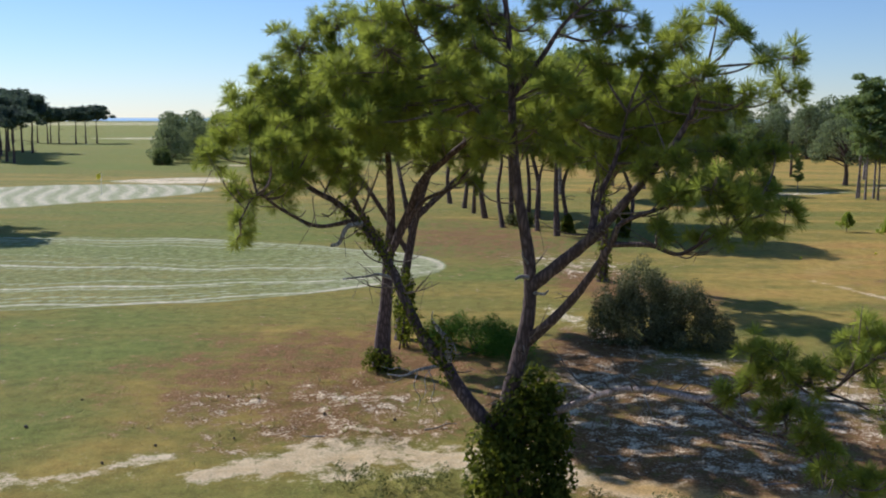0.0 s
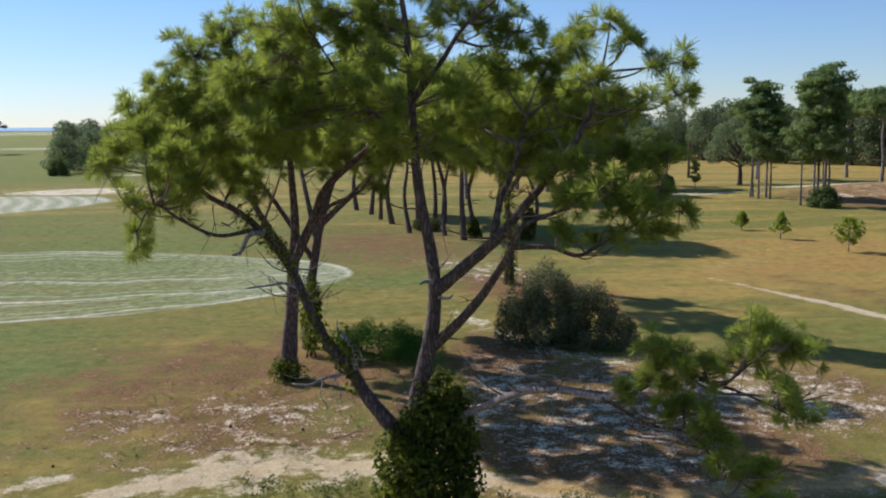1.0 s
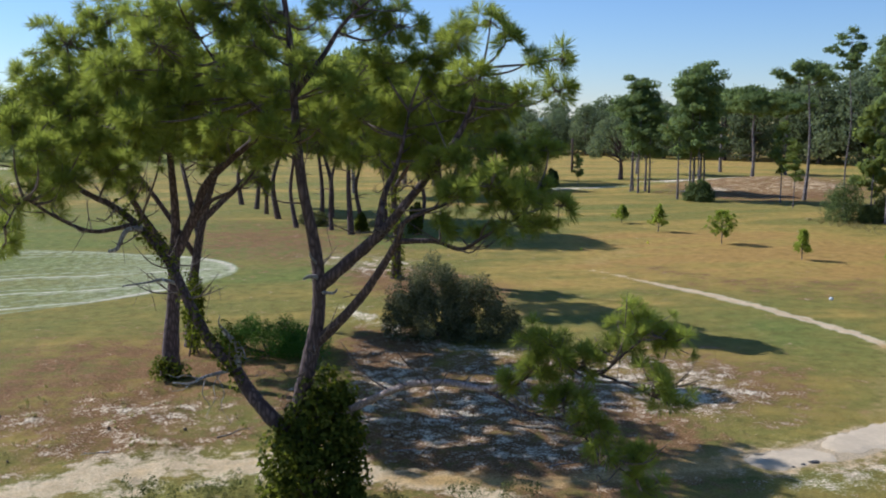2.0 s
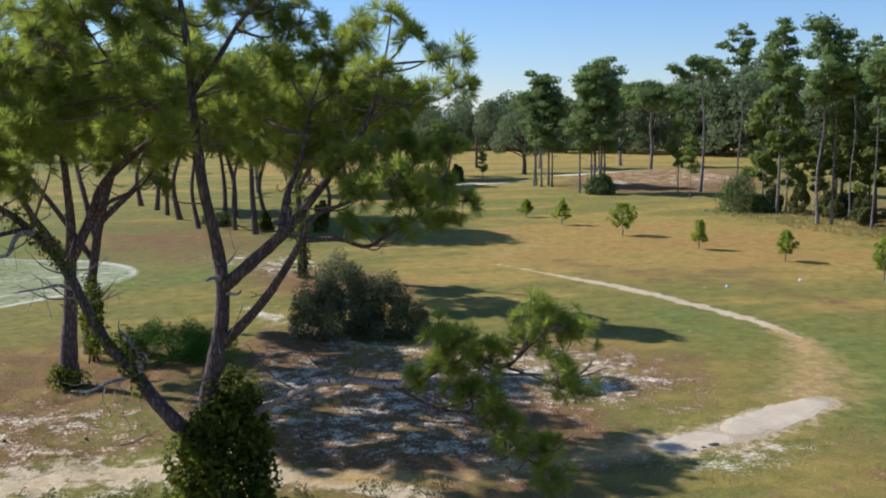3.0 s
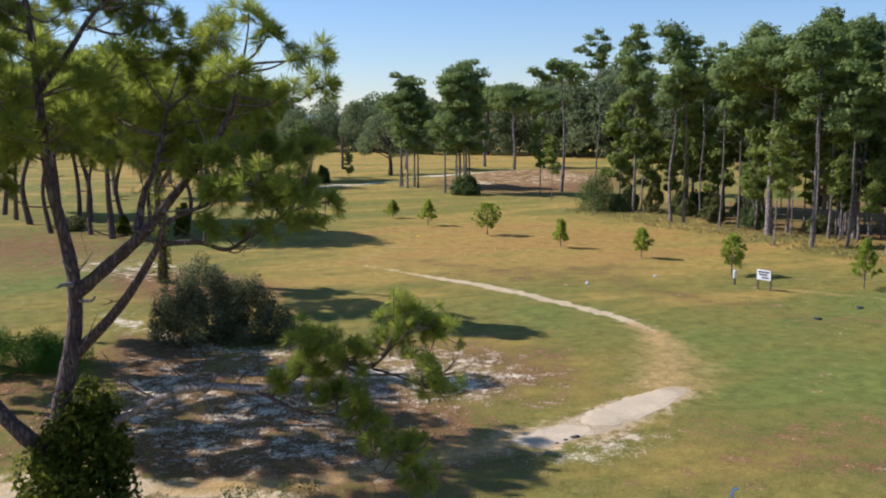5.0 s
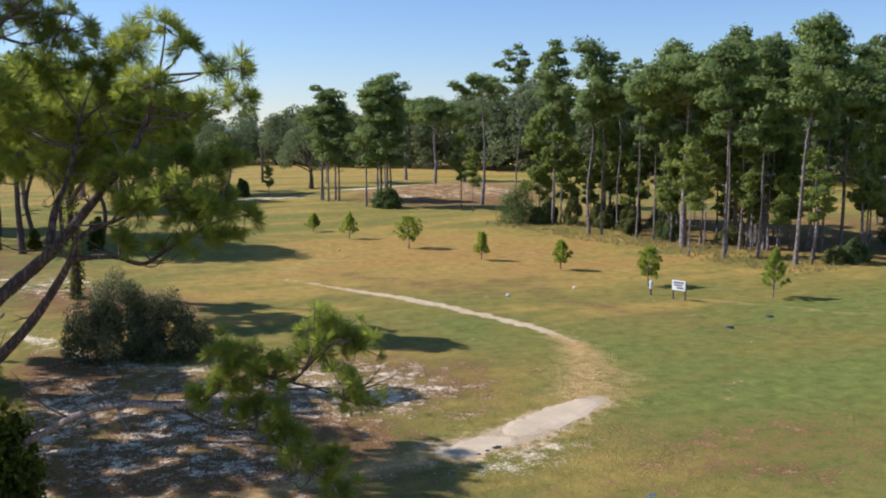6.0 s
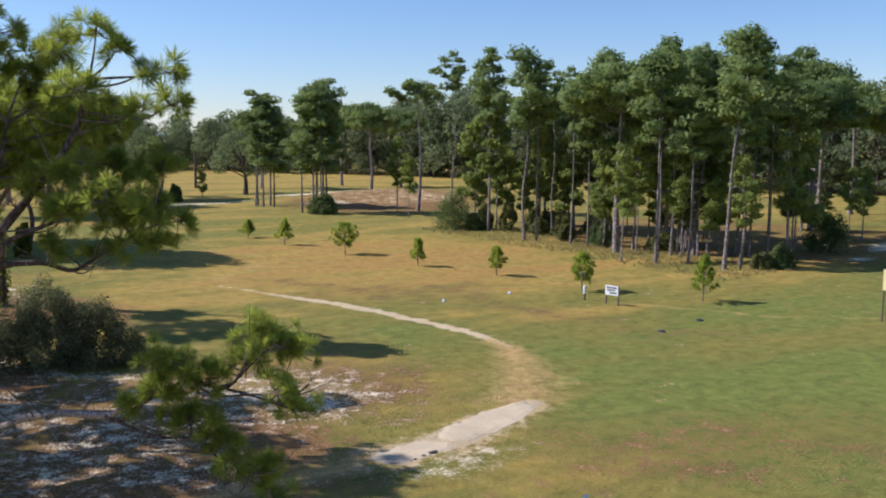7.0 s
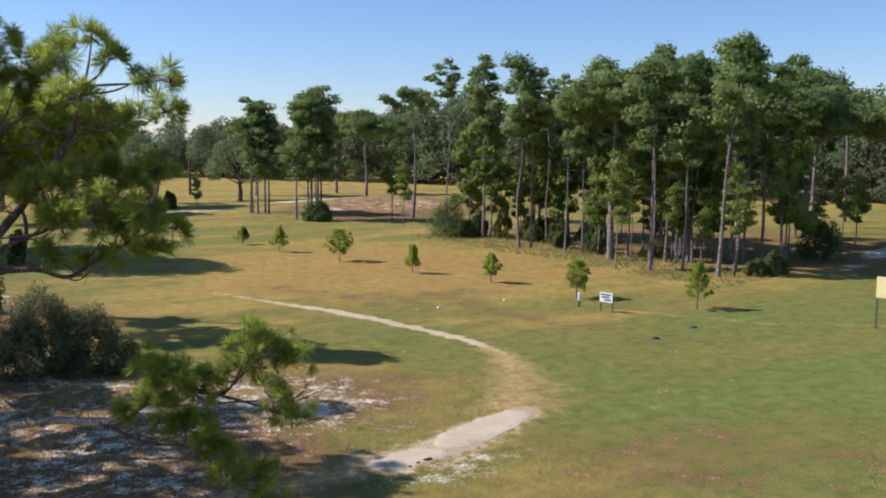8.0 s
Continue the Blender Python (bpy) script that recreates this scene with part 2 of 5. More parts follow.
    h = calc(nodes, links, "MULTIPLY_ADD", tuft, 0.8, h)
    bumped(nodes, links, bsdf, h, 0.7, 0.12)
    return m


def water_material():
    m, nodes, links, bsdf = material("sea_water")
    tex = nodes.new("ShaderNodeTexCoord")
    n = noise_node(nodes, links, 0.02, 3.0, 0.6, tex.outputs["Object"])
    c = mixed(nodes, links, n, (0.30, 0.40, 0.47), (0.40, 0.50, 0.56))
    links.new(c, bsdf.inputs["Base Color"])
    bsdf.inputs["Roughness"].default_value = 0.25
    bumped(nodes, links, bsdf, noise_node(nodes, links, 0.3, 3.0, 0.6, tex.outputs["Object"]), 0.3, 0.5)
    return m


# ---- building ----
class Geo:
    """Vertices and faces gathered for one mesh."""

    def __init__(self):
        self.v, self.f, self.n = [], [], 0

    def add(self, verts, faces):
        verts = np.asarray(verts, float).reshape(-1, 3)
        self.v.append(verts)
        self.f.extend((np.asarray(faces) + self.n).tolist() if len({len(q) for q in faces}) == 1 else [[i + self.n for i in q] for q in faces])
        self.n += len(verts)

    def mesh(self, name, mat, origin=(0, 0, 0), smooth=False):
        me = bpy.data.meshes.new(name)
        me.from_pydata((np.concatenate(self.v) - np.asarray(origin)).tolist(), [], self.f)
        me.materials.append(mat)
        if smooth:
            me.polygons.foreach_set("use_smooth", [True] * len(me.polygons))
        me.update()
        return me


def thing(name, at, label, category, group="", kind=""):
    ob = new(name)
    ob.matrix_basis = pose(*at)
    return tagged(ob, label, category, group, kind)


def part(name, geo, mat, parent, label="", smooth=False, kind=""):
    """One mesh under a thing; geo is given in the world's metres."""
    top = parent
    o = Vector((0, 0, 0))
    while top is not None:
        o += top.location
        top = top.parent
    ob = new(name, geo.mesh(name, mat, o, smooth))
    ob.parent = parent
    return tagged(ob, label, kind=kind)


def single(name, geo, mat, at, label, category, group="", kind="", smooth=False):
    ob = new(name, geo.mesh(name, mat, at, smooth))
    ob.location = at
    return tagged(ob, label, category, group, kind)


def curve_points(pts, per=4):
    """A smooth line through the points (Catmull-Rom)."""
    p = np.asarray(pts, float)
    if len(p) < 3:
        return np.array([p[0] + (p[-1] - p[0]) * k / per for k in range(per + 1)])
    q = np.vstack([2 * p[0] - p[1], p, 2 * p[-1] - p[-2]])
    out = []
    for i in range(1, len(q) - 2):
        a, b, c, d = q[i - 1:i + 3]
        for k in range(per):
            t = k / per
            out.append(0.5 * (2 * b + (c - a) * t + (2 * a - 5 * b + 4 * c - d) * t * t + (3 * b - a - 3 * c + d) * t ** 3))
    out.append(p[-1])
    return np.array(out)


def tube(geo, pts, r0, r1, sides=7, per=4, rough=0.0, rng=None, flare=0.0):
    """A tapered round limb along the points."""
    c = curve_points(pts, per)
    n = len(c)
    d = np.gradient(c, axis=0)
    d /= np.linalg.norm(d, axis=1)[:, None] + 1e-9
    ref = np.array([1.0, 0, 0]) if abs(d[0][0]) < 0.8 else np.array([0, 1.0, 0])
    u = np.cross(d[0], ref)
    rings = []
    for i in range(n):
        u = u - d[i] * (u @ d[i])
        u /= np.linalg.norm(u) + 1e-9
        w = np.cross(d[i], u)
        s = i / (n - 1)
        r = r0 + (r1 - r0) * s ** 0.85 + flare * math.exp(-9 * s)
        a = np.arange(sides) * 2 * math.pi / sides
        rr = r * (1 + (rough * (rng.random(sides) - 0.5) if rng is not None else 0))
        rings.append(c[i] + (np.cos(a) * rr)[:, None] * u + (np.sin(a) * rr)[:, None] * w)
    faces = [(i * sides + k, i * sides + (k + 1) % sides, (i + 1) * sides + (k + 1) % sides, (i + 1) * sides + k)
             for i in range(n - 1) for k in range(sides)]
    verts = np.concatenate(rings + [c[-1:] + d[-1] * r1 * 0.6])
    geo.add(verts, faces)
    base = geo.n - len(verts)
    tip = len(verts) - 1
    geo.f.extend([base + (n - 1) * sides + k, base + (n - 1) * sides + (k + 1) % sides, base + tip] for k in range(sides))
    return c


def box(geo, x, y, z, dx, dy, dz, turn=0.0, bevel=0.0):
    """A box with chamfered edges, its middle at x, y, z."""
    bm = bmesh.new()
    bmesh.ops.create_cube(bm, size=1, matrix=pose(x, y, z, 0, 0, turn) @ Matrix.Diagonal((dx, dy, dz, 1)))
    if bevel:
        bmesh.ops.bevel(bm, geom=bm.edges[:], offset=bevel, segments=2, affect="EDGES")
    bm.verts.index_update()
    geo.add([v.co[:] for v in bm.verts], [[v.index for v in q.verts] for q in bm.faces])
    bm.free()


def unit(v):
    return v / (np.linalg.norm(v, axis=-1, keepdims=True) + 1e-9)


def frames_for(d, rng):
    """Turns whose z axes are the directions d."""
    t = unit(rng.normal(size=d.shape))
    u = unit(np.cross(d, t))
    return np.stack([u, np.cross(d, u), d], -1)


def tuft_shape(rng, count, length, width, spread=1.75, form="needle"):
    """Needles or blades that spring from one point round +z: vertices and triangles.
    needle: thin at both ends; blade: broad at the foot."""
    a = rng.random(count) * 2 * math.pi
    e = spread * rng.random(count) ** 0.6
    d = np.stack([np.cos(a) * np.sin(e), np.sin(a) * np.sin(e), np.cos(e)], -1)
    side = unit(np.cross(d, unit(rng.normal(size=(count, 3))))) * width * 0.5
    ln = (length * (0.65 + 0.5 * rng.random(count)))[:, None]
    k = np.arange(count)
    if form == "blade":
        return np.stack([-side, side, d * ln], 1).reshape(-1, 3), np.stack([3 * k, 1 + 3 * k, 2 + 3 * k], -1)
    v = np.stack([d * ln * 0.6 - side, d * ln * 0.6 + side, d * ln - np.array([0, 0, 0.05]) * ln], 1).reshape(-1, 3)
    return np.vstack([np.zeros((1, 3)), v]), np.concatenate([np.stack([0 * k, 1 + 3 * k, 2 + 3 * k], -1), np.stack([1 + 3 * k, 3 + 3 * k, 2 + 3 * k], -1)])


def scatter(geo, shapes, places, dirs, sizes, rng, droop=0.0):
    """Sets tuft shapes at the places, each turned to its direction."""
    turn = frames_for(unit(dirs), rng)
    pick = rng.integers(len(shapes), size=len(places))
    for k, (shape, tri) in enumerate(shapes):
        on = pick == k
        if not on.any():
            continue
        v = np.einsum("tij,nj->tni", turn[on], shape) * sizes[on][:, None, None]
        if droop:
            v[:, 1:, 2] -= droop * np.abs(v[:, 1:, :2]).sum(-1)
        v = v + places[on][:, None, :]
        n, m = v.shape[:2]
        geo.add(v.reshape(-1, 3), (tri[None] + (np.arange(n) * m)[:, None, None]).reshape(-1, 3))


def in_ball(rng, n, shell=0.0):
    d = unit(rng.normal(size=(n, 3)))
    return d * (shell + (1 - shell) * rng.random(n)[:, None] ** (1 / 3))


# ---- the ground ----
def ell(x, y, cx, cy, rx, ry, turn=0.0, edge=0.35):
    """1 inside a soft-edged ellipse, 0 outside."""
    c, s = math.cos(radians(turn)), math.sin(radians(turn))
    u, v = (x - cx) * c + (y - cy) * s, -(x - cx) * s + (y - cy) * c
    return np.clip((1 - np.hypot(u / rx, v / ry)) / edge, 0, 1)


def ell_r(x, y, cx, cy, rx, ry, turn=0.0):
    c, s = math.cos(radians(turn)), math.sin(radians(turn))
    u, v = (x - cx) * c + (y - cy) * s, -(x - cx) * s + (y - cy) * c
    return np.hypot(u / rx, v / ry)


def along(x, y, line, soft=0.5):
    """1 on a track given as (x, y, half width) points, 0 away from it."""
    best = np.zeros_like(x)
    for (ax, ay, aw), (bx, by, bw) in zip(line[:-1], line[1:]):
        dx, dy = bx - ax, by - ay
        t = np.clip(((x - ax) * dx + (y - ay) * dy) / (dx * dx + dy * dy), 0, 1)
        d = np.hypot(x - ax - t * dx, y - ay - t * dy)
        w = aw + (bw - aw) * t
        best = np.maximum(best, np.clip((w * (1 + soft) - d) / (w * soft * 2), 0, 1))
    return best


WAVES = [(math.cos(a) * 6.28 / w, math.sin(a) * 6.28 / w, p, 0.0052 * w ** 0.8) for a, w, p in
         zip(np.random.default_rng(5).uniform(0, 6.28, 34), np.random.default_rng(6).uniform(0.45, 2.8, 34), np.random.default_rng(7).uniform(0, 6.28, 34))]


def relief(x, y):
    """Tussocks and scuffed hollows on the unmown ground round the near pines."""
    h = 0 * x
    for kx, ky, p, amp in WAVES:
        h = h + amp * np.sin(kx * x + ky * y + p)
    on = np.maximum(ell(x, y, 1.5, 24.5, 13, 9.5, 0, 0.6), 0.55 * ell(x, y, 11, 22, 9, 8, 0, 0.6))
    return h * on


def height(x, y):
    """The lie of the land: soft swells, and a low mound of pine straw."""
    x, y = np.asarray(x, float), np.asarray(y, float)
    near = np.clip((np.hypot(x, y) - 22) / 30, 0, 1)
    h = near * (0.07 * np.sin(x * 0.21 + 1.0) * np.sin(y * 0.17) + 0.05 * np.sin(x * 0.09 - y * 0.13))
    h = h + 1.2 * np.exp(-(((x - 57) / 12) ** 2 + ((y - 92) / 9) ** 2))
    h = h + 0.02 * np.sin(x * 1.3 + 2 * np.sin(y * 0.7)) * np.sin(y * 1.1)
    return h + relief(x, y)


def lie(x, y):
    return float(height(x, y))


CART_TRACK = [(3.4, 18.9, 0.5), (6.0, 17.9, 0.3), (8.8, 18.1, 0.4), (11.0, 18.3, 0.75), (13.0, 18.4, 0.75), (15.2, 19.0, 0.65), (16.8, 19.6, 0.5)]
SAND_LANE = [(-5.2, 19.2, 0.25), (-3.6, 19.9, 0.6), (-2.0, 20.5, 0.95), (-0.4, 20.5, 0.8), (1.0, 20.2, 0.6), (2.8, 19.3, 0.5), (4.3, 18.3, 0.4), (5.2, 17.4, 0.3)]
SAND_SPUR = [(-11.5, 18.2, 0.3), (-9.6, 18.3, 0.45), (-7.6, 19.3, 0.4), (-6.3, 20.25, 0.3)]
SLAB = [(11.4, 18.1, 0.5), (13.4, 18.5, 0.6), (15.4, 19.2, 0.6), (17.0, 19.8, 0.3)]
WORN_BEND = [(16.2, 19.6, 0.7), (17.5, 20.6, 0.85), (18.7, 22.0, 0.85), (19.7, 23.8, 0.75), (20.6, 25.4, 0.5), (20.9, 27.0, 0.3)]
WORN_LINE = [(30.2, 31.7, 0.16), (31.6, 29.1, 0.20), (32.4, 27.4, 0.22), (33.9, 24.6, 0.2), (36.4, 22.2, 0.16), (38.6, 20.0, 0.16)]
FOOT_TRACK = [(20.9, 25.8, 0.16), (21.15, 28.4, 0.25), (20.8, 31.0, 0.30), (20.3, 34.0, 0.32), (19.6, 37.0, 0.34), (18.4, 40.3, 0.30), (17.3, 44.2, 0.26)]

RED_BAND = [(20.5, 43.5, 1.6), (24.5, 36.5, 1.3), (26.5, 29.5, 1.0), (27.5, 24.6, 0.8), (30.0, 22.5, 0.5)]


def ground_masks(x, y):
    r = np.hypot(x, y)
    track = 0.80 * (1 - 0.55 * ell(x, y, 7.0, 18.5, 4.6, 4, 0, 0.4)) * along(x, y, CART_TRACK, 0.8)
    track = np.maximum(track, np.maximum(0.92 * along(x, y, SAND_LANE, 1.7), 0.64 * along(x, y, SAND_SPUR, 1.7)))
    dirt = np.maximum(1.0 * along(x, y, WORN_BEND, 1.5), 1.0 * along(x, y, CART_TRACK, 1.3))
    dirt = np.maximum(dirt, 0.62 * along(x, y, SAND_LANE + [(6.0, 17.0, 0.3)], 1.9))
    dirt = np.maximum(dirt, 0.66 * along(x, y, FOOT_TRACK, 2.8))
    dirt = np.maximum(dirt, 0.50 * along(x, y, [(17.3, 44.2, 0.4), (18.5, 47.0, 0.9), (22.0, 50.0, 0.8)], 1.6))
    dirt = np.maximum(dirt, 0.74 * along(x, y, WORN_LINE, 2.0))
    dirt = np.maximum(dirt, 0.22 * ell(x, y, 17, 15.5, 7, 3.0, -10, 0.6))
    track = np.maximum(track, 0.94 * np.clip((48 - y) / 12, 0, 1) * along(x, y, FOOT_TRACK, 0.8))
    sand = 0.42 * along(x, y, CART_TRACK, 1.4)
    sand = np.maximum(sand, 0.52 * along(x, y, SAND_LANE, 1.6))
    sand = np.maximum(sand, 0.40 * ell(x, y, 6.0, 24.0, 5.5, 8.0, 10, 0.5))
    sand = np.maximum(sand, 0.50 * along(x, y, [(4.2, 37, 0.5), (5.3, 33.4, 0.6), (6.4, 30.4, 0.8), (8.6, 28.4, 0.8)], 1.0))
    sand = np.maximum(sand, 0.45 * ell(x, y, 11.5, 24.5, 5.5, 6.0, 0, 0.7))
    sand = np.maximum(sand, 0.31 * ell(x, y, -3.0, 23.8, 6.0, 4.6, 0, 0.6))
    sand = np.maximum(sand, 0.38 * ell(x, y, 6.5, 48.0, 4.0, 8.0, 20, 0.7))
    sand = np.maximum(sand, 0.70 * ell(x, y, -31, 112, 9.5, 6.5, 10, 0.4))
    sand = np.maximum(sand, 0.62 * ell(x, y, -34, 150, 8, 3, 0, 0.4))
    sand = np.maximum(sand, 0.52 * ell(x, y, 46, 87, 5, 3.2, 10, 0.6))
    sand = np.maximum(sand, 0.60 * ell(x, y, 34, 95, 9, 2.2, 6, 0.5))
    sand = np.maximum(sand, 0.78 * ell(x, y, 51, 98, 9, 4.5, -20, 0.6))
    sand = np.maximum(sand, 0.34 * ell(x, y, 54, 88, 13, 11, -20, 0.6))
    dirt = np.maximum(dirt, 0.42 * ell(x, y, 53, 88, 13, 12, -20, 0.6))
    sand = np.maximum(sand, 0.55 * ell(x, y, 54, 33, 2.2, 1.0, 0, 0.5))
    sand = np.maximum(sand, 0.37 * ell(x, y, 12.6, 16.9, 3.2, 1.2, 10, 0.6))
    sand = np.maximum(sand, 0.72 * ell(x, y, 62, 36, 5.0, 1.6, 20, 0.5))
    sand = np.maximum(sand, 0.55 * ell(x, y, -75, 330, 60, 26, 0, 0.4))
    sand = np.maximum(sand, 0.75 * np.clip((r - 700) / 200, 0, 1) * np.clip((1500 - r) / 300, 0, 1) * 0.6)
    straw = np.maximum(0.74 * ell(x, y, -1.6, 24.2, 7.0, 5.0, 0, 0.6), 0.60 * ell(x, y, -3.2, 27.5, 8.0, 8.5, -15, 0.55))
    straw = np.maximum(straw, 0.80 * ell(x, y, 6.5, 22.5, 7.0, 9.0, 0, 0.5))
    straw = np.maximum(straw, 0.62 * ell(x, y, 2.6, 59.0, 9.5, 18.0, 12, 0.8))
    straw = np.maximum(straw, 0.70 * ell(x, y, 8.0, 42.0, 4.5, 9.0, 20, 0.6))
    straw = np.maximum(straw, 0.95 * ell(x, y, 4.9, 29.5, 2.6, 5.5, -10, 0.6))
    sand = np.maximum(sand, 0.26 * ell(x, y, 5.0, 29.5, 2.6, 5.5, -10, 0.6))
    straw = np.maximum(straw, 0.62 * ell(x, y, 12.5, 24.5, 5.5, 5.5, 0, 0.6))
    straw = np.maximum(straw, 0.20 * ell(x, y, 14.5, 17.0, 4.0, 2.0, 15, 0.6))
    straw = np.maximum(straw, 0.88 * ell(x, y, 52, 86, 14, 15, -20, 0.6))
    straw = np.maximum(straw, 0.52 * ell(x, y, 58, 46, 17, 20, 0, 0.35))
    straw = np.maximum(straw, 0.35 * ell(x, y, 24, 38, 9, 3.5, -8, 0.6))
    green = 0.44 + 0.34 * np.clip((x - 15) / 4, 0, 1) * np.clip((32 - y) / 7, 0, 1) + 0.26 * ell(x, y, 2, 56, 12, 22, 0, 0.6)
    green = np.maximum(green, 0.96 * ell(x, y, -14, 31, 11, 8, 15, 0.6))
    green = np.maximum(green, 0.86 * ell(x, y, -11, 23, 5.5, 6.5, 0, 0.7))
    green = np.maximum(green, 0.78 * ell(x, y, -24, 62, 34, 34, 0, 0.5))
    green = np.maximum(green, 0.64 * ell(x, y, -8, 42, 14, 8, 0, 0.6))
    green = np.maximum(green, 0.72 * ell(x, y, 27, 21, 14, 6.5, -22, 0.8))
    green = np.maximum(green, 0.76 * ell(x, y, 41, 24, 20, 8.0, -30, 0.8))
    green = np.maximum(green, 0.75 * ell(x, y, 18, 27, 3.0, 6.0, 0, 0.8))
    green = np.maximum(green, 0.85 * ell(x, y, -70, 170, 90, 70, 0, 0.4))
    green = green - 0.44 * ell(x, y, 31, 48, 15, 18, 0, 0.8) - 0.25 * ell(x, y, 26, 30, 7, 2.5, -20, 0.7)
    green = green - 0.2 * np.clip((y - 95) / 30, 0, 1) * np.clip((x - 5) / 15, 0, 1)
    green = green + 0.25 * ell(x, y, 0.0, 24.0, 3.0, 3.5, 0, 0.7) - 0.08 * ell(x, y, 20, 14, 9, 3.6, -15, 0.6)
    straw = straw - 0.32 * ell(x, y, 0.0, 24.0, 2.6, 3.2, 0, 0.7)
    straw = np.maximum(straw, 0.34 * ell(x, y, 18, 14.5, 8, 3.5, -15, 0.6))
    green = np.maximum(green, 0.8 * np.clip((y - 130) / 30, 0, 1) * np.clip((10 - x) / 20, 0, 1)) + 0.22 * ell(x, y, 14, 62, 9, 24, 0, 0.7)
    straw = np.maximum(straw, 0.36 * along(x, y, RED_BAND, 1.2))
    green = green - 0.26 * ell(x, y, 15, 43, 11, 10, 0, 0.7)
    green = green + 0.16 * ell(x, y, 23, 16, 10, 5, -15, 0.7) + 0.26 * along(x, y, [(21.6, 25.8, 1.2), (21.4, 22.2, 1.4), (22.3, 19.0, 1.5), (24.6, 17.0, 1.8), (28, 15.5, 2.0)], 1.5)
    green = green + 0.20 * ell(x, y, 18.8, 29.5, 1.8, 4.5, 0, 0.8)
    # two greens dressed with sand in mower lines
    a = ell_r(x, y, -24, 47.6, 24, 11.6)
    q = (y - 47.6) / 11.6 / np.sqrt(np.clip(1 - ((x + 24) / 24.5) ** 2, 0.02, 1))
    wob = 0.012 * np.sin(x * 0.9) + 0.01 * np.sin(x * 0.37 + y * 0.5)
    dress = np.zeros_like(x)
    dress = np.maximum(dress, (0.62 + 0.25 * np.sin(x * 0.6 + y * 0.4)) * np.clip(1.6 - np.abs(a + wob * 0.9 - 0.985) / 0.012, 0, 1))
    for s, w, k in ((0.90, 0.018, 0.6), (0.82, 0.015, 0.5), (0.72, 0.014, 0.5), (0.30, 0.012, 0.4), (0.12, 0.012, 0.5), (0.0, 0.014, 0.85), (-0.06, 0.010, 0.5), (-0.40, 0.012, 0.5),
                    (-0.52, 0.013, 0.9), (-0.58, 0.012, 0.6), (-0.76, 0.010, 0.55), (-0.84, 0.010, 0.5), (-0.92, 0.014, 0.8)):
        dress = np.maximum(dress, (a < 0.99) * k * np.clip(1.6 - np.abs(q + wob * 2 - s) / w, 0, 1))
    dress = np.maximum(dress, (0.26 + 0.16 * np.clip((x + 9) / 8, 0, 1)) * (a < 0.99))
    b = ell_r(x, y, -42, 89, 23, 12, 42)
    band = 0.46 + 0.30 * np.abs(np.sin((x * 0.94 + y * 0.34) * 1.7 + 1.0 * np.sin(y * 0.3))) ** 3
    dress = np.maximum(dress, np.clip((1 - b) / 0.08, 0, 1) * np.clip(band, 0.35, 0.78))
    slab = along(x, y, SLAB, 0.3)
    return {"sand": sand, "track": track, "straw": straw, "green": green, "topdress": dress, "slab": slab, "dirt": dirt}


def build_ground():
    fine = np.radians(np.arange(-64, 34.01, 0.21))           # to the right is negative
    rest = np.radians(np.arange(34, 296, 4.0))[1:]
    ang = np.concatenate([fine, rest])
    rad = np.concatenate([[2, 5, 8, 10.5, 12.5], np.geomspace(14, 130, 420), np.geomspace(131, 4600, 120)])
    A, R = np.meshgrid(ang, rad)
    x, y = -np.sin(A) * R, np.cos(A) * R
    z = height(x, y)
    n, m = x.shape
    verts = np.stack([x, y, z], -1).reshape(-1, 3)
    i, j = np.meshgrid(np.arange(n - 1), np.arange(m), indexing="ij")
    k = (j + 1) % m
    quads = np.stack([i * m + j, (i + 1) * m + j, (i + 1) * m + k, i * m + k], -1).reshape(-1, 4)[:, ::-1]
    g = Geo()
    g.add(verts, quads)
    g.add([[0, 0, 0]], [[0]])
    g.f.pop()
    g.f.extend([[n * m, (j + 1) % m, j] for j in range(m)])
    me = g.mesh("ground", ground_material(), smooth=True)
    full = np.vstack([verts, [[0, 0, 0]]])
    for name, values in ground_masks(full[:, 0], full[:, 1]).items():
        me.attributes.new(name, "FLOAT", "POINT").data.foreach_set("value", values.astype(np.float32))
    ob = new("ground", me)
    return tagged(ob, "dry golf course grass with pine straw and bare sand", "ground", kind="structure")


build_ground()

g = Geo()
a = np.radians(np.linspace(-20, 50, 60))
ring = np.concatenate([np.stack([-np.sin(a) * r, np.cos(a) * r, np.full(60, 0.45)], -1) for r in (1500, 2600, 4500)])
g.add(ring, [(k + i * 60, k + 1 + i * 60, k + 61 + i * 60, k + 60 + i * 60) for i in range(2) for k in range(59)])
tagged(new("water", g.mesh("water", water_material())), "pale blue sea along the horizon", "sea", kind="structure")


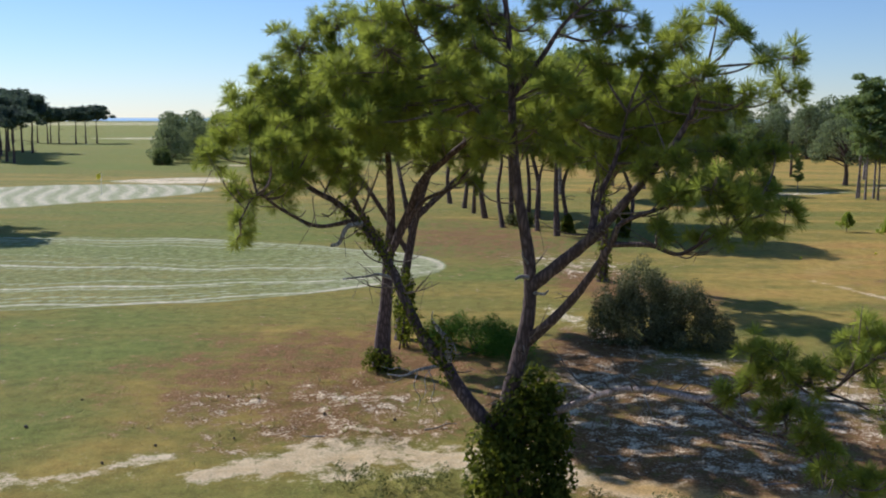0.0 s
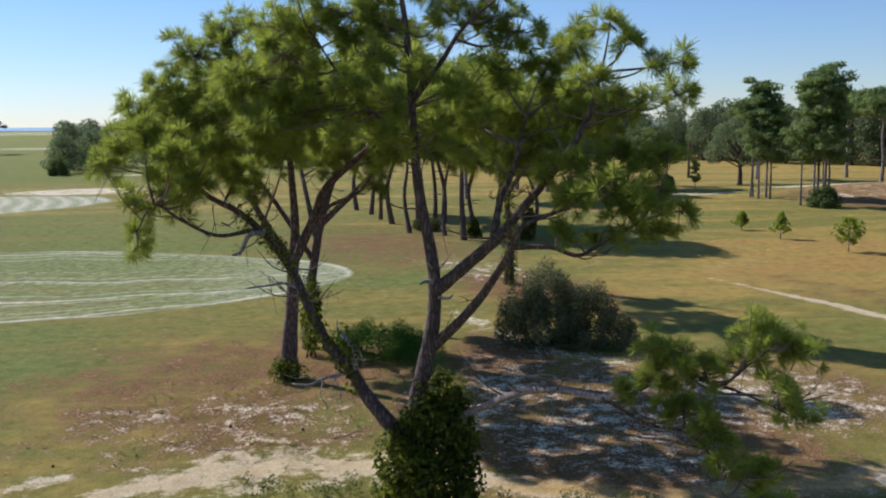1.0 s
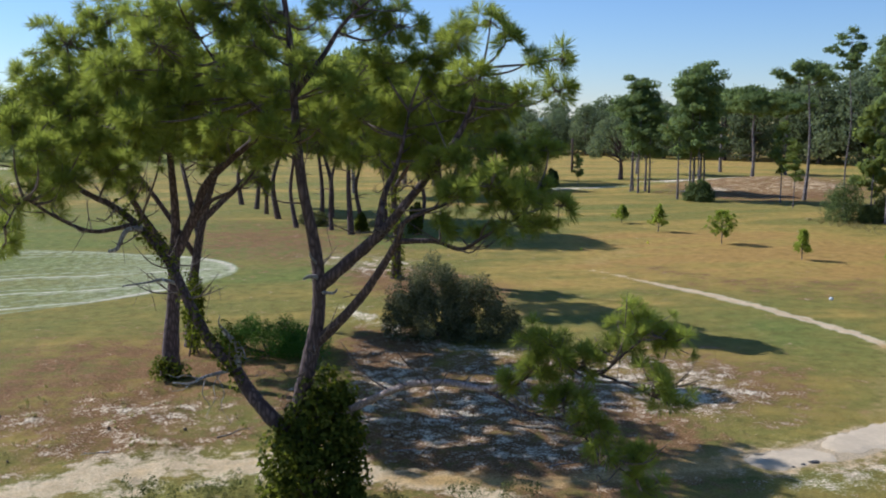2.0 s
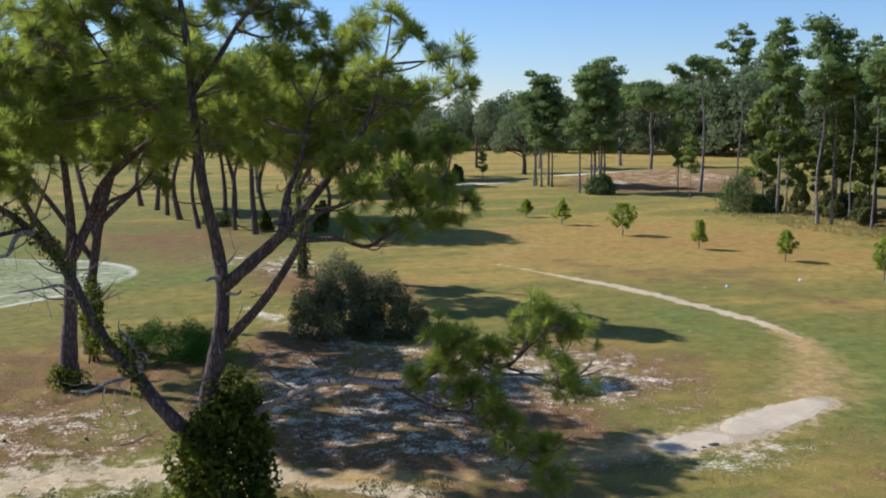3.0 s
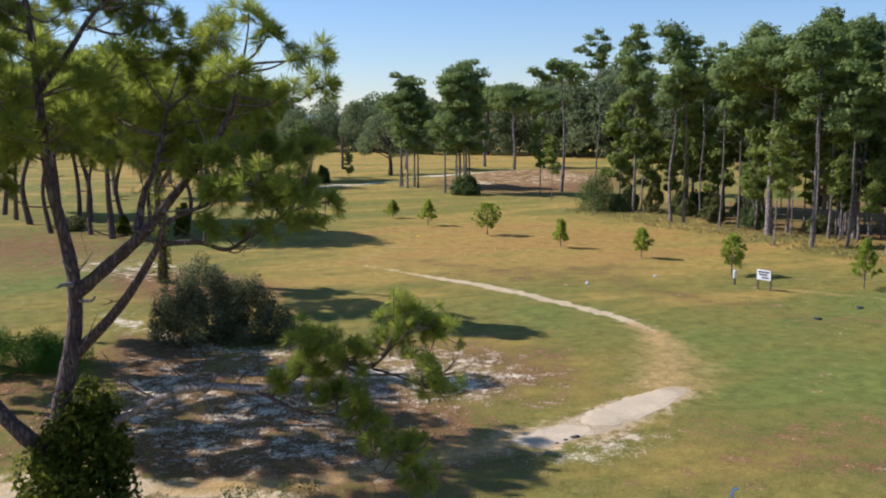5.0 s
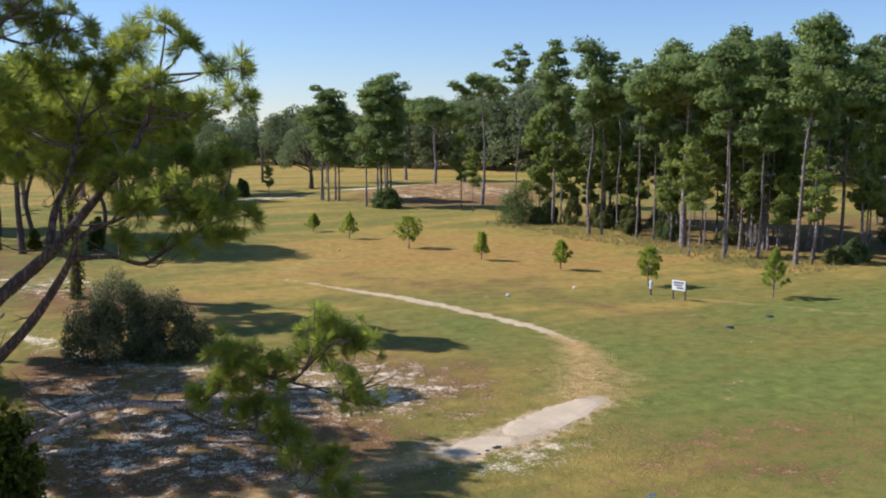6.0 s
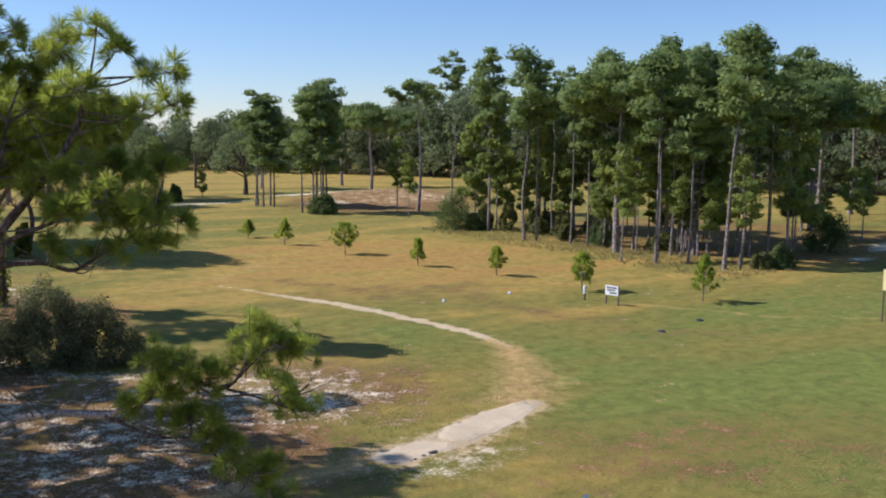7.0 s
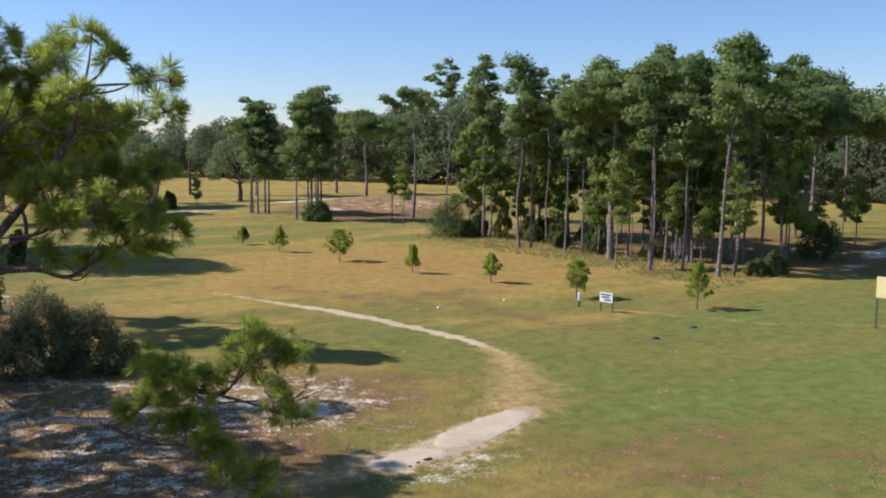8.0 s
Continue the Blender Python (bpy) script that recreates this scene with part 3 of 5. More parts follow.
# ---- pines near the camera ----
def needle_pads(geo, twigs, pads, limbs, rng, shapes, size=1.0, per=60.0, twig=0.022):
    """Starry tufts of needles round the pads; a branch joins each pad to its nearest limb and a twig runs to each tuft."""
    line = np.concatenate(limbs)
    for x, y, z, r in pads:
        c = np.array([x, y, z])
        off = c - line
        p = line[np.argmin(np.linalg.norm(off, axis=1) + 0.6 * np.maximum(0, 0.25 - off[:, 2]))]
        mid = (p + c) / 2 + rng.normal(size=3) * 0.08 * np.linalg.norm(c - p) - np.array([0, 0, 0.06 * np.linalg.norm(c - p)])
        tube(twigs, [p, mid, c], twig * (1 + r), twig * 0.5, 5, 4)
        n = int(3 + per * r ** 2)
        q = in_ball(rng, n, 0.35) * np.array([1.08, 1.08, 0.82]) * r * 0.9
        # lumps, so that the pad has an uneven outline
        q *= (0.8 + 0.35 * np.sin(q[:, :1] * 7 / r + 5 * q[:, 2:] / r + x))
        spots = c + q
        d = unit(q / r * 1.1 + (c - p) * 0.2 + np.array([0, 0, 0.5]) + rng.normal(size=(n, 3)) * 0.3)
        scatter(geo, shapes, spots, d, size * (0.72 + 0.56 * rng.random(n)), rng, 0.05)
        for k in range(n):
            m2 = c + q[k] * 0.5 - np.array([0, 0, 0.07 * r])
            tube(twigs, [c, m2, spots[k] + d[k] * 0.06], twig * 0.45, 0.006, 4, 2)


def near_pine(base, label, limbs, dead, groups, seed):
    """limbs: (name, points, radius at the foot, radius at the tip). groups: (pads, tufts for their size, size of a tuft)."""
    rng = np.random.default_rng(seed)
    tree = thing("pine_tree", base, label, "tree", "pines beside the cart track")
    lines, stems = [], []
    for name, pts, r0, r1 in limbs:
        gg = Geo()
        lines.append(tube(gg, pts, r0, r1, 12 if r0 > 0.09 else 8, 6, 0.16, rng, 0.1 if name == "trunk" else 0.0))
        # the low limb's sunlit tone is put into its bark colour
        stems.append(part(name, gg, BARK_SUNLIT if name == "low_limb" else BARK, tree, "low limb with pink-grey bark paled as if sunlit" if name == "low_limb" else "", smooth=True))
    for pts, r0, r1 in dead:
        gg = Geo()
        tube(gg, pts, r0 * 1.25, r1 * 1.3, 6, 5, 0.15, rng)
        part("dead_branch", gg, DEADWOOD, stems[0], "bleached dead branch", smooth=True)
    shapes = [tuft_shape(rng, 105, 0.25, 0.0105, 1.5) for _ in range(7)]
    crown, twigs = Geo(), Geo()
    for pads, per, size in groups:
        needle_pads(crown, twigs, pads, [l[len(l) // 3:] for l in lines], rng, shapes, size, per)
    for line, (name, pts, r0, r1) in zip(lines, limbs):           # bare side twigs, bent upwards
        for k in range(int(len(line) * 0.35) if name == "limb" else int(len(line) * 0.15)):
            i = int(len(line) * (0.25 + 0.7 * rng.random()))
            way = unit(rng.normal(size=3) * np.array([1, 1, 0.35]) + np.array([0, 0, 0.25]))
            ln = 0.35 + 0.8 * rng.random()
            p = line[min(i, len(line) - 1)]
            q = p + way * ln * 0.5 + rng.normal(size=3) * 0.05
            end = p + way * ln + np.array([0, 0, 0.25 * ln])
            tube(twigs, [p, q, end], 0.016 + 0.008 * rng.random(), 0.005, 5, 4)
            tube(twigs, [q, (q + end) / 2 + rng.normal(size=3) * 0.07, q + unit(rng.normal(size=3) + way) * ln * 0.45], 0.010, 0.004, 4, 3)
    part("twigwork", twigs, TWIG, tree, smooth=True, kind="stuff")
    part("crown", crown, NEEDLES, tree, "crown of long yellow-green needles")
    return tree


A_TRUNK = [(1.36, 17.95, -0.2), (1.25, 17.95, 0.9), (1.21, 17.96, 1.7), (1.41, 17.94, 2.66), (1.63, 17.93, 3.72), (1.66, 17.92, 4.49), (1.57, 17.93, 5.25),
           (1.39, 17.95, 6.21), (1.3, 17.95, 7.16), (1.26, 17.96, 8.1), (1.2, 17.96, 9.03), (1.08, 17.97, 9.94)]
A_RIGHT = [(1.66, 17.92, 4.3), (2.28, 17.65, 4.86), (2.76, 17.38, 5.34), (2.99, 17.24, 5.63), (3.47, 16.95, 6.29), (3.91, 16.75, 6.88), (4.25, 16.56, 7.54), (4.45, 16.41, 8.34)]
A_RIGHT_FORK = [(2.71, 17.39, 5.32), (2.89, 17.67, 6.03), (3.18, 17.82, 6.65), (3.43, 17.98, 7.59)]
A_LOW = [(1.6, 17.92, 3.2), (2.27, 17.45, 3.99), (2.71, 16.99, 4.74), (2.96, 16.64, 5.3), (3.09, 16.41, 5.69), (3.75, 15.96, 6.03)]
A_LOW_FORK = [(2.96, 16.64, 5.29), (3.55, 16.22, 5.33), (3.96, 15.91, 5.22), (4.3, 15.62, 5.47), (4.86, 15.24, 5.87)]
A_LEFT = [(1.2, 17.97, 1.3), (0.74, 18.08, 1.71), (0.35, 18.3, 2.16), (0.02, 18.5, 2.68), (-0.38, 18.8, 3.09), (-0.79, 19.08, 3.83), (-1.09, 19.37, 4.48),
          (-1.58, 19.74, 5.13), (-2.2, 20.08, 5.67), (-2.88, 20.3, 6.03), (-3.45, 20.51, 6.62)]
A_LEFT_LOW = [(-1.85, 19.85, 5.35), (-2.62, 19.63, 5.26), (-3.27, 19.33, 5.62), (-3.72, 19.04, 5.95), (-4.02, 18.77, 5.47)]
A_TOP_LEFT = [(1.3, 17.95, 7.16), (0.71, 18.59, 7.58), (0.06, 19.0, 8.24), (-0.51, 19.39, 9.14)]
A_TOP_RIGHT = [(1.27, 17.95, 7.89), (1.8, 17.71, 8.6), (2.17, 17.47, 9.18), (2.74, 17.28, 9.66)]
A_ARM = [(1.61, 17.93, 1.71), (2.18, 17.67, 1.93), (2.51, 17.32, 2.18), (2.82, 16.66, 2.54), (3.15, 15.79, 2.9), (3.49, 14.79, 3.17), (3.84, 13.77, 3.34), (4.03, 13.41, 3.53), (4.32, 13.21, 3.77)]
A_ARM_UP = [(4.02, 13.53, 3.31), (4.46, 13.19, 3.73), (4.91, 12.94, 3.88), (5.26, 12.7, 3.78), (5.53, 12.48, 4.1), (5.91, 12.31, 4.48)]
A_ARM_DOWN = [(3.82, 13.68, 3.36), (4.37, 13.22, 3.08), (4.86, 12.85, 3.04), (5.26, 12.48, 2.63), (5.68, 12.2, 2.32)]
A_ARM_SIDE = [(5.26, 12.7, 3.78), (5.61, 12.45, 3.67), (6.09, 12.12, 3.46)]
PADS_LEFT = [(-2.19, 20.4, 9.4, 0.73), (-3.04, 20.51, 8.94, 0.74), (-3.65, 20.51, 8.17, 0.74), (-4.3, 20.65, 7.7, 0.62), (-4.52, 20.23, 7.1, 0.61), (-5.0, 20.46, 6.68, 0.44),
            (-3.54, 19.13, 7.13, 0.69), (-2.88, 20.03, 7.58, 0.84), (-1.93, 18.9, 8.34, 0.8), (-2.7, 20.39, 6.57, 0.61), (-3.73, 20.69, 6.31, 0.56), (-3.93, 19.21, 5.94, 0.49),
            (-4.24, 19.8, 5.3, 0.36), (-4.22, 19.39, 5.05, 0.21), (-3.39, 20.09, 5.81, 0.36), (-1.53, 18.0, 7.42, 0.5)]
PADS_MIDDLE = [(-1.08, 17.83, 8.75, 0.74), (-0.94, 18.98, 8.02, 0.79), (-0.48, 18.76, 9.31, 0.78), (0.06, 20.83, 8.73, 0.74), (-0.29, 19.73, 7.59, 0.7), (-1.34, 18.47, 9.32, 0.55),
            (-0.86, 17.79, 10.01, 0.63), (0.17, 18.36, 9.57, 0.66), (0.5, 18.38, 9.05, 0.65)]
PADS_TOP = [(0.7, 18.47, 9.37, 0.77), (0.4, 20.47, 8.41, 0.79), (0.97, 19.64, 7.81, 0.64), (1.43, 20.84, 9.03, 0.74), (1.89, 18.57, 9.39, 0.61), (2.83, 18.41, 9.48, 0.66),
            (3.29, 18.09, 9.2, 0.54), (2.97, 18.48, 8.54, 0.55), (2.36, 18.66, 8.13, 0.72), (1.73, 18.77, 7.48, 0.61), (2.64, 19.17, 7.42, 0.63), (1.02, 18.55, 10.23, 0.77),
            (2.2, 18.66, 10.03, 0.67), (0.93, 18.52, 6.99, 0.49)]
PADS_RIGHT = [(3.37, 18.71, 7.8, 0.68), (3.91, 18.35, 8.65, 0.66), (4.1, 17.06, 8.91, 0.5), (4.61, 16.44, 9.14, 0.38), (4.82, 16.14, 8.79, 0.28), (4.21, 18.31, 8.12, 0.62),
            (3.72, 18.41, 7.22, 0.62), (4.14, 15.95, 8.13, 0.49), (4.86, 17.09, 7.69, 0.47), (5.13, 15.61, 8.44, 0.25), (5.92, 16.42, 8.53, 0.29), (5.88, 16.57, 7.97, 0.42),
            (5.03, 15.64, 7.85, 0.27), (2.97, 18.32, 6.79, 0.5), (4.01, 18.17, 6.85, 0.5), (4.49, 18.04, 7.49, 0.5)]
PADS_LOW = [(4.06, 16.31, 6.81, 0.42), (4.76, 16.55, 6.93, 0.42), (5.11, 16.13, 6.66, 0.42), (4.33, 15.83, 6.46, 0.38), (5.32, 15.75, 6.33, 0.34), (3.86, 16.15, 6.28, 0.36), (4.76, 15.61, 6.22, 0.36), (5.59, 16.09, 6.9, 0.34), (3.56, 16.82, 6.62, 0.42), (5.61, 15.55, 5.99, 0.28),
            (3.72, 15.26, 6.23, 0.39), (4.27, 15.15, 6.38, 0.45), (4.84, 15.09, 6.25, 0.42), (5.31, 15.59, 5.65, 0.29), (4.53, 15.2, 5.79, 0.33), (3.65, 15.89, 5.7, 0.27),
            (4.28, 15.88, 5.42, 0.19)]
PADS_ARM = [(4.4, 13.28, 4.2, 0.36), (4.69, 12.81, 4.15, 0.43), (5.04, 12.69, 3.97, 0.36), (4.4, 13.02, 3.78, 0.28), (4.84, 13.03, 3.3, 0.42), (4.98, 12.55, 3.29, 0.31),
            (5.86, 12.61, 4.47, 0.48), (6.25, 12.46, 4.29, 0.42), (5.66, 12.77, 4.15, 0.29), (5.84, 12.15, 3.77, 0.35), (6.3, 12.54, 3.36, 0.31), (5.25, 12.44, 2.9, 0.36),
            (5.76, 12.38, 2.55, 0.38), (5.91, 12.5, 2.05, 0.29), (4.11, 13.35, 3.6, 0.18)]
PADS_FILL = [(-3.83, 19.0, 7.43, 0.5), (-3.15, 20.3, 7.82, 0.58), (-1.99, 18.4, 8.31, 0.46), (-1.17, 19.0, 8.66, 0.5), (-0.33, 20.3, 8.38, 0.58), (-3.31, 18.4, 6.89, 0.46), (-2.54, 19.0, 7.08, 0.5), (-1.58, 18.27, 7.52, 0.52),
             (-0.73, 18.4, 7.72, 0.46), (-3.01, 19.0, 6.26, 0.5), (-2.26, 20.3, 6.46, 0.58), (-1.18, 18.4, 6.87, 0.46), (-0.32, 19.0, 7.17, 0.5), (0.35, 19.0, 7.77, 0.5),
             (0.56, 17.2, 8.73, 0.4), (0.83, 17.2, 7.84, 0.36), (1.44, 17.2, 8.43, 0.4), (1.94, 17.2, 8.03, 0.36), (0.87, 17.2, 7.19, 0.34), (1.64, 17.2, 7.29, 0.34), (0.13, 17.2, 8.15, 0.4), (2.4, 17.2, 7.48, 0.34), (0.02, 17.2, 7.3, 0.36)]
old_pine = near_pine(
    (1.36, 17.95, 0), "forked old pine with an ivy-wrapped foot beside the sandy track",
    [("trunk", A_TRUNK, 0.2, 0.045), ("limb", A_RIGHT, 0.135, 0.035), ("limb", A_RIGHT_FORK, 0.085, 0.025), ("limb", A_LOW, 0.108, 0.03), ("limb", A_LOW_FORK, 0.055, 0.02),
     ("limb", A_LEFT, 0.165, 0.045), ("limb", A_LEFT_LOW, 0.05, 0.015), ("limb", A_TOP_LEFT, 0.045, 0.018), ("limb", A_TOP_RIGHT, 0.07, 0.02), ("low_limb", A_ARM, 0.08, 0.046),
     ("limb", A_ARM_UP, 0.042, 0.014), ("limb", A_ARM_DOWN, 0.032, 0.01), ("limb", A_ARM_SIDE, 0.022, 0.008)],
    [([(0.07, 18.5, 2.57), (0.13, 18.3, 3.08), (-0.02, 18.25, 3.3), (-0.15, 18.2, 3.49)], 0.075, 0.03),
     ([(0.07, 18.5, 2.62), (-0.48, 18.09, 2.62), (-0.75, 17.88, 2.56), (-1.07, 17.77, 2.62)], 0.035, 0.01),
     ([(-0.48, 18.09, 2.62), (-0.56, 18.0, 2.32), (-0.44, 17.98, 2.1), (-0.5, 18.0, 1.85)], 0.010, 0.003), ([(-0.3, 18.2, 2.6), (-0.16, 18.1, 2.3), (-0.22, 18.0, 2.05), (-0.05, 18.0, 1.7)], 0.009, 0.003),
     ([(-0.6, 18.0, 2.6), (-0.85, 17.9, 2.72), (-1.0, 17.85, 2.7), (-1.2, 17.8, 2.78)], 0.010, 0.003), ([(-0.75, 17.88, 2.56), (-0.9, 17.85, 2.46), (-1.1, 17.8, 2.45)], 0.008, 0.003),
     ([(-0.15, 18.2, 3.49), (-0.22, 18.15, 3.62), (-0.2, 18.12, 3.78)], 0.022, 0.006), ([(0.05, 18.25, 3.25), (0.2, 18.15, 3.12), (0.26, 18.1, 2.95)], 0.02, 0.006),
     ([(0.0, 18.45, 2.7), (0.1, 18.3, 2.95), (0.28, 18.2, 2.9), (0.36, 18.1, 3.0)], 0.016, 0.004), ([(-0.2, 18.3, 2.62), (-0.35, 18.1, 2.45), (-0.33, 18.0, 2.2), (-0.45, 18.0, 2.0)], 0.008, 0.003),
     ([(-0.97, 19.28, 4.2), (-1.3, 19.2, 4.32), (-1.54, 19.14, 4.29), (-2.02, 18.99, 4.26)], 0.035, 0.012), ([(-1.69, 19.7, 5.3), (-1.97, 19.5, 5.26), (-2.14, 19.48, 4.93), (-2.29, 19.36, 4.89)], 0.05, 0.025),
     ([(1.6, 17.8, 4.5), (1.45, 17.6, 4.55), (1.35, 17.5, 4.52)], 0.04, 0.018), ([(1.7, 17.85, 4.2), (1.9, 17.7, 4.2), (1.98, 17.65, 4.28)], 0.03, 0.012),
     ([(1.62, 17.85, 4.75), (1.5, 17.7, 4.9), (1.48, 17.66, 5.0)], 0.025, 0.01), ([(3.62, 14.4, 3.22), (3.72, 14.3, 3.36), (3.8, 14.2, 3.48)], 0.012, 0.004), ([(4.05, 13.45, 3.5), (4.22, 13.2, 3.3), (4.42, 13.0, 3.22), (4.55, 12.9, 3.3)], 0.014, 0.005),
     ([(3.3, 15.3, 3.02), (3.36, 15.2, 2.86), (3.42, 15.1, 2.7)], 0.011, 0.004), ([(4.2, 13.3, 3.66), (4.3, 13.2, 3.45), (4.33, 13.15, 3.25)], 0.011, 0.004), ([(2.6, 17.2, 2.26), (2.75, 17.1, 2.12), (2.85, 17.05, 2.1)], 0.014, 0.006)],
    [(PADS_LEFT + PADS_MIDDLE + PADS_TOP + PADS_FILL, 60.0, 1.06), (PADS_RIGHT, 68.0, 1.02), (PADS_LOW, 96.0, 0.92), (PADS_ARM, 112.0, 0.85)], 11)

B_TRUNK = [(-1.83, 27.74, -0.2), (-1.78, 27.74, 0.96), (-1.67, 27.75, 2.32), (-1.6, 27.75, 3.51), (-1.53, 27.76, 4.34), (-1.54, 27.56, 5.51), (-1.61, 27.35, 6.82), (-1.66, 27.15, 8.4)]
B_RIGHT = [(-1.55, 27.77, 3.6), (-1.02, 27.58, 4.69), (-0.64, 27.29, 5.62), (0.01, 27.0, 6.28), (0.87, 26.59, 6.97), (1.8, 25.6, 7.3), (2.6, 24.3, 7.5), (3.0, 23.2, 7.6)]
B_RIGHT_FORK = [(-1.06, 27.58, 4.45), (-0.56, 27.19, 5.14), (0.25, 26.8, 5.54), (0.71, 26.49, 6.07)]
B_LEFT = [(-1.63, 27.75, 3.5), (-2.34, 27.3, 4.72), (-2.93, 26.84, 6.04), (-3.51, 26.57, 7.3)]
PADS_B = [(-3.42, 25.88, 7.15, 0.93), (-2.64, 27.19, 6.66, 0.81), (-1.62, 26.34, 8.37, 0.94), (-1.46, 26.36, 9.73, 0.94), (-0.4, 27.47, 6.5, 0.81), (0.89, 27.31, 7.14, 0.81),
          (0.23, 26.5, 8.08, 0.79), (0.74, 27.44, 5.69, 0.46), (1.5, 26.81, 7.47, 0.72), (-2.78, 26.91, 5.72, 0.56), (-0.4, 28.6, 7.3, 0.8), (0.9, 28.6, 7.8, 0.8), (0.8, 28.6, 6.4, 0.7), (-1.4, 27.0, 7.9, 0.8),
          (-2.0, 23.4, 8.4, 0.6), (-0.8, 23.0, 8.2, 0.8), (0.4, 22.8, 7.9, 0.8), (1.6, 22.8, 7.8, 0.8), (2.7, 23.2, 7.6, 0.75), (2.9, 25.2, 7.9, 0.8), (2.0, 24.6, 8.6, 0.8), (0.6, 24.8, 8.8, 0.85),
          (-1.0, 25.0, 8.6, 0.85), (2.6, 26.4, 6.9, 0.65), (3.1, 23.6, 6.6, 0.6), (1.4, 25.4, 7.0, 0.7),
          (-4.5, 27.5, 7.6, 0.8), (-3.6, 28.8, 8.0, 0.8), (-3.4, 30.4, 7.6, 0.75),
          (-3.0, 25.8, 8.6, 0.8), (-1.6, 26.0, 7.2, 0.8), (-3.8, 26.8, 8.6, 0.8), (-2.2, 28.2, 7.4, 0.8)]
near_pine((-1.83, 27.74, 0), "dark-trunked pine standing on brown pine straw",
          [("trunk", B_TRUNK, 0.24, 0.06), ("limb", B_RIGHT, 0.15, 0.04), ("limb", B_RIGHT_FORK, 0.08, 0.03), ("limb", B_LEFT, 0.13, 0.04)], [], [(PADS_B, 78.0, 1.1)], 12)

C_TRUNK = [(7.3, 43.2, -0.2), (7.35, 43.1, 2.0), (7.2, 43.0, 4.2), (7.4, 42.6, 6.2), (7.3, 42.4, 8.2)]
C_RIGHT = [(7.2, 43.0, 4.2), (7.7, 40.4, 5.8), (7.9, 37.6, 6.9), (8.5, 35.2, 7.4)]
C_LEFT = [(7.3, 42.8, 5.2), (6.0, 42.6, 6.3), (4.6, 42.2, 7.2)]
PADS_C = [(4.9, 38.6, 9.1, 1.1), (6.1, 36.7, 8.7, 1.05), (7.4, 35.6, 8.4, 1.0), (8.3, 34.7, 7.9, 0.95), (8.9, 33.9, 7.5, 0.78), (5.6, 41.4, 8.2, 1.1),
            (4.2, 41.6, 7.6, 1.0), (7.2, 37.2, 7.1, 0.87), (6.2, 39.14, 7.3, 0.95), (8.2, 36.0, 6.8, 0.78), (6.2, 43.6, 7.0, 0.9), (3.2, 40.4, 8.4, 0.95), (6.9, 38.4, 8.2, 0.9),
            (4.66, 43.46, 7.6, 0.85), (5.46, 41.61, 8.0, 0.95), (6.48, 39.4, 8.0, 0.95), (7.18, 37.29, 7.8, 0.95), (7.94, 35.3, 7.6, 0.9), (9.0, 33.77, 7.2, 0.75)]
clad_pine = near_pine((7.3, 43.2, 0), "ivy-clad pine standing behind the grey shrub",
          [("trunk", C_TRUNK, 0.2, 0.06), ("limb", C_RIGHT, 0.11, 0.04), ("limb", C_LEFT, 0.1, 0.04)], [], [(PADS_C, 90.0, 1.35)], 13)
D_TRUNK = [(-1.4, 31.8, -0.2), (-1.3, 31.8, 2.0), (-0.9, 31.6, 4.2), (-0.3, 31.4, 6.2), (0.4, 31.2, 8.4)]
D_RIGHT = [(-0.9, 31.6, 4.2), (0.8, 31.8, 5.8), (2.0, 31.4, 7.3), (3.2, 30.6, 8.4)]
D_BACK = [(-1.05, 31.7, 3.6), (-1.5, 33.4, 5.4), (-1.9, 35.2, 6.9), (-2.3, 37.0, 7.7)]
D_LEFT = [(-1.2, 31.8, 3.0), (-2.4, 31.6, 5.0), (-3.6, 31.6, 6.6), (-4.6, 31.8, 7.5)]
PADS_D = [(0.4, 31.2, 9.0, 1.1), (1.6, 31.6, 8.4, 1.0), (3.3, 30.4, 8.9, 0.9), (-0.6, 31.2, 8.2, 1.0), (1.2, 32.4, 7.2, 0.8), (-2.4, 36.8, 8.0, 1.0),
            (-3.3, 37.6, 8.5, 1.0), (-1.5, 37.6, 7.6, 0.9), (-2.7, 35.3, 8.7, 0.9), (-2.5, 33.0, 7.6, 1.0), (-1.0, 34.0, 8.2, 1.0), (-1.4, 36.0, 8.6, 1.0),
            (-0.2, 33.2, 6.8, 0.9),
            (-5.2, 30.0, 7.8, 0.9), (-4.5, 32.0, 8.0, 0.95), (-3.5, 33.5, 8.0, 0.95), (-5.0, 34.5, 7.6, 0.95), (-4.0, 29.4, 8.2, 0.9), (-2.6, 31.0, 8.4, 0.9),
            (-4.6, 36.0, 8.0, 0.95), (-3.2, 38.5, 8.0, 0.9), (-5.6, 37.0, 7.8, 0.9), (-5.6, 32.5, 7.4, 0.85)]
near_pine((-1.4, 31.8, 0), "slanting pine behind the straw-covered clearing",
          [("trunk", D_TRUNK, 0.19, 0.06), ("limb", D_RIGHT, 0.11, 0.04), ("limb", D_BACK, 0.10, 0.03), ("limb", D_LEFT, 0.10, 0.03)], [], [(PADS_D, 84.0, 1.2)], 14)


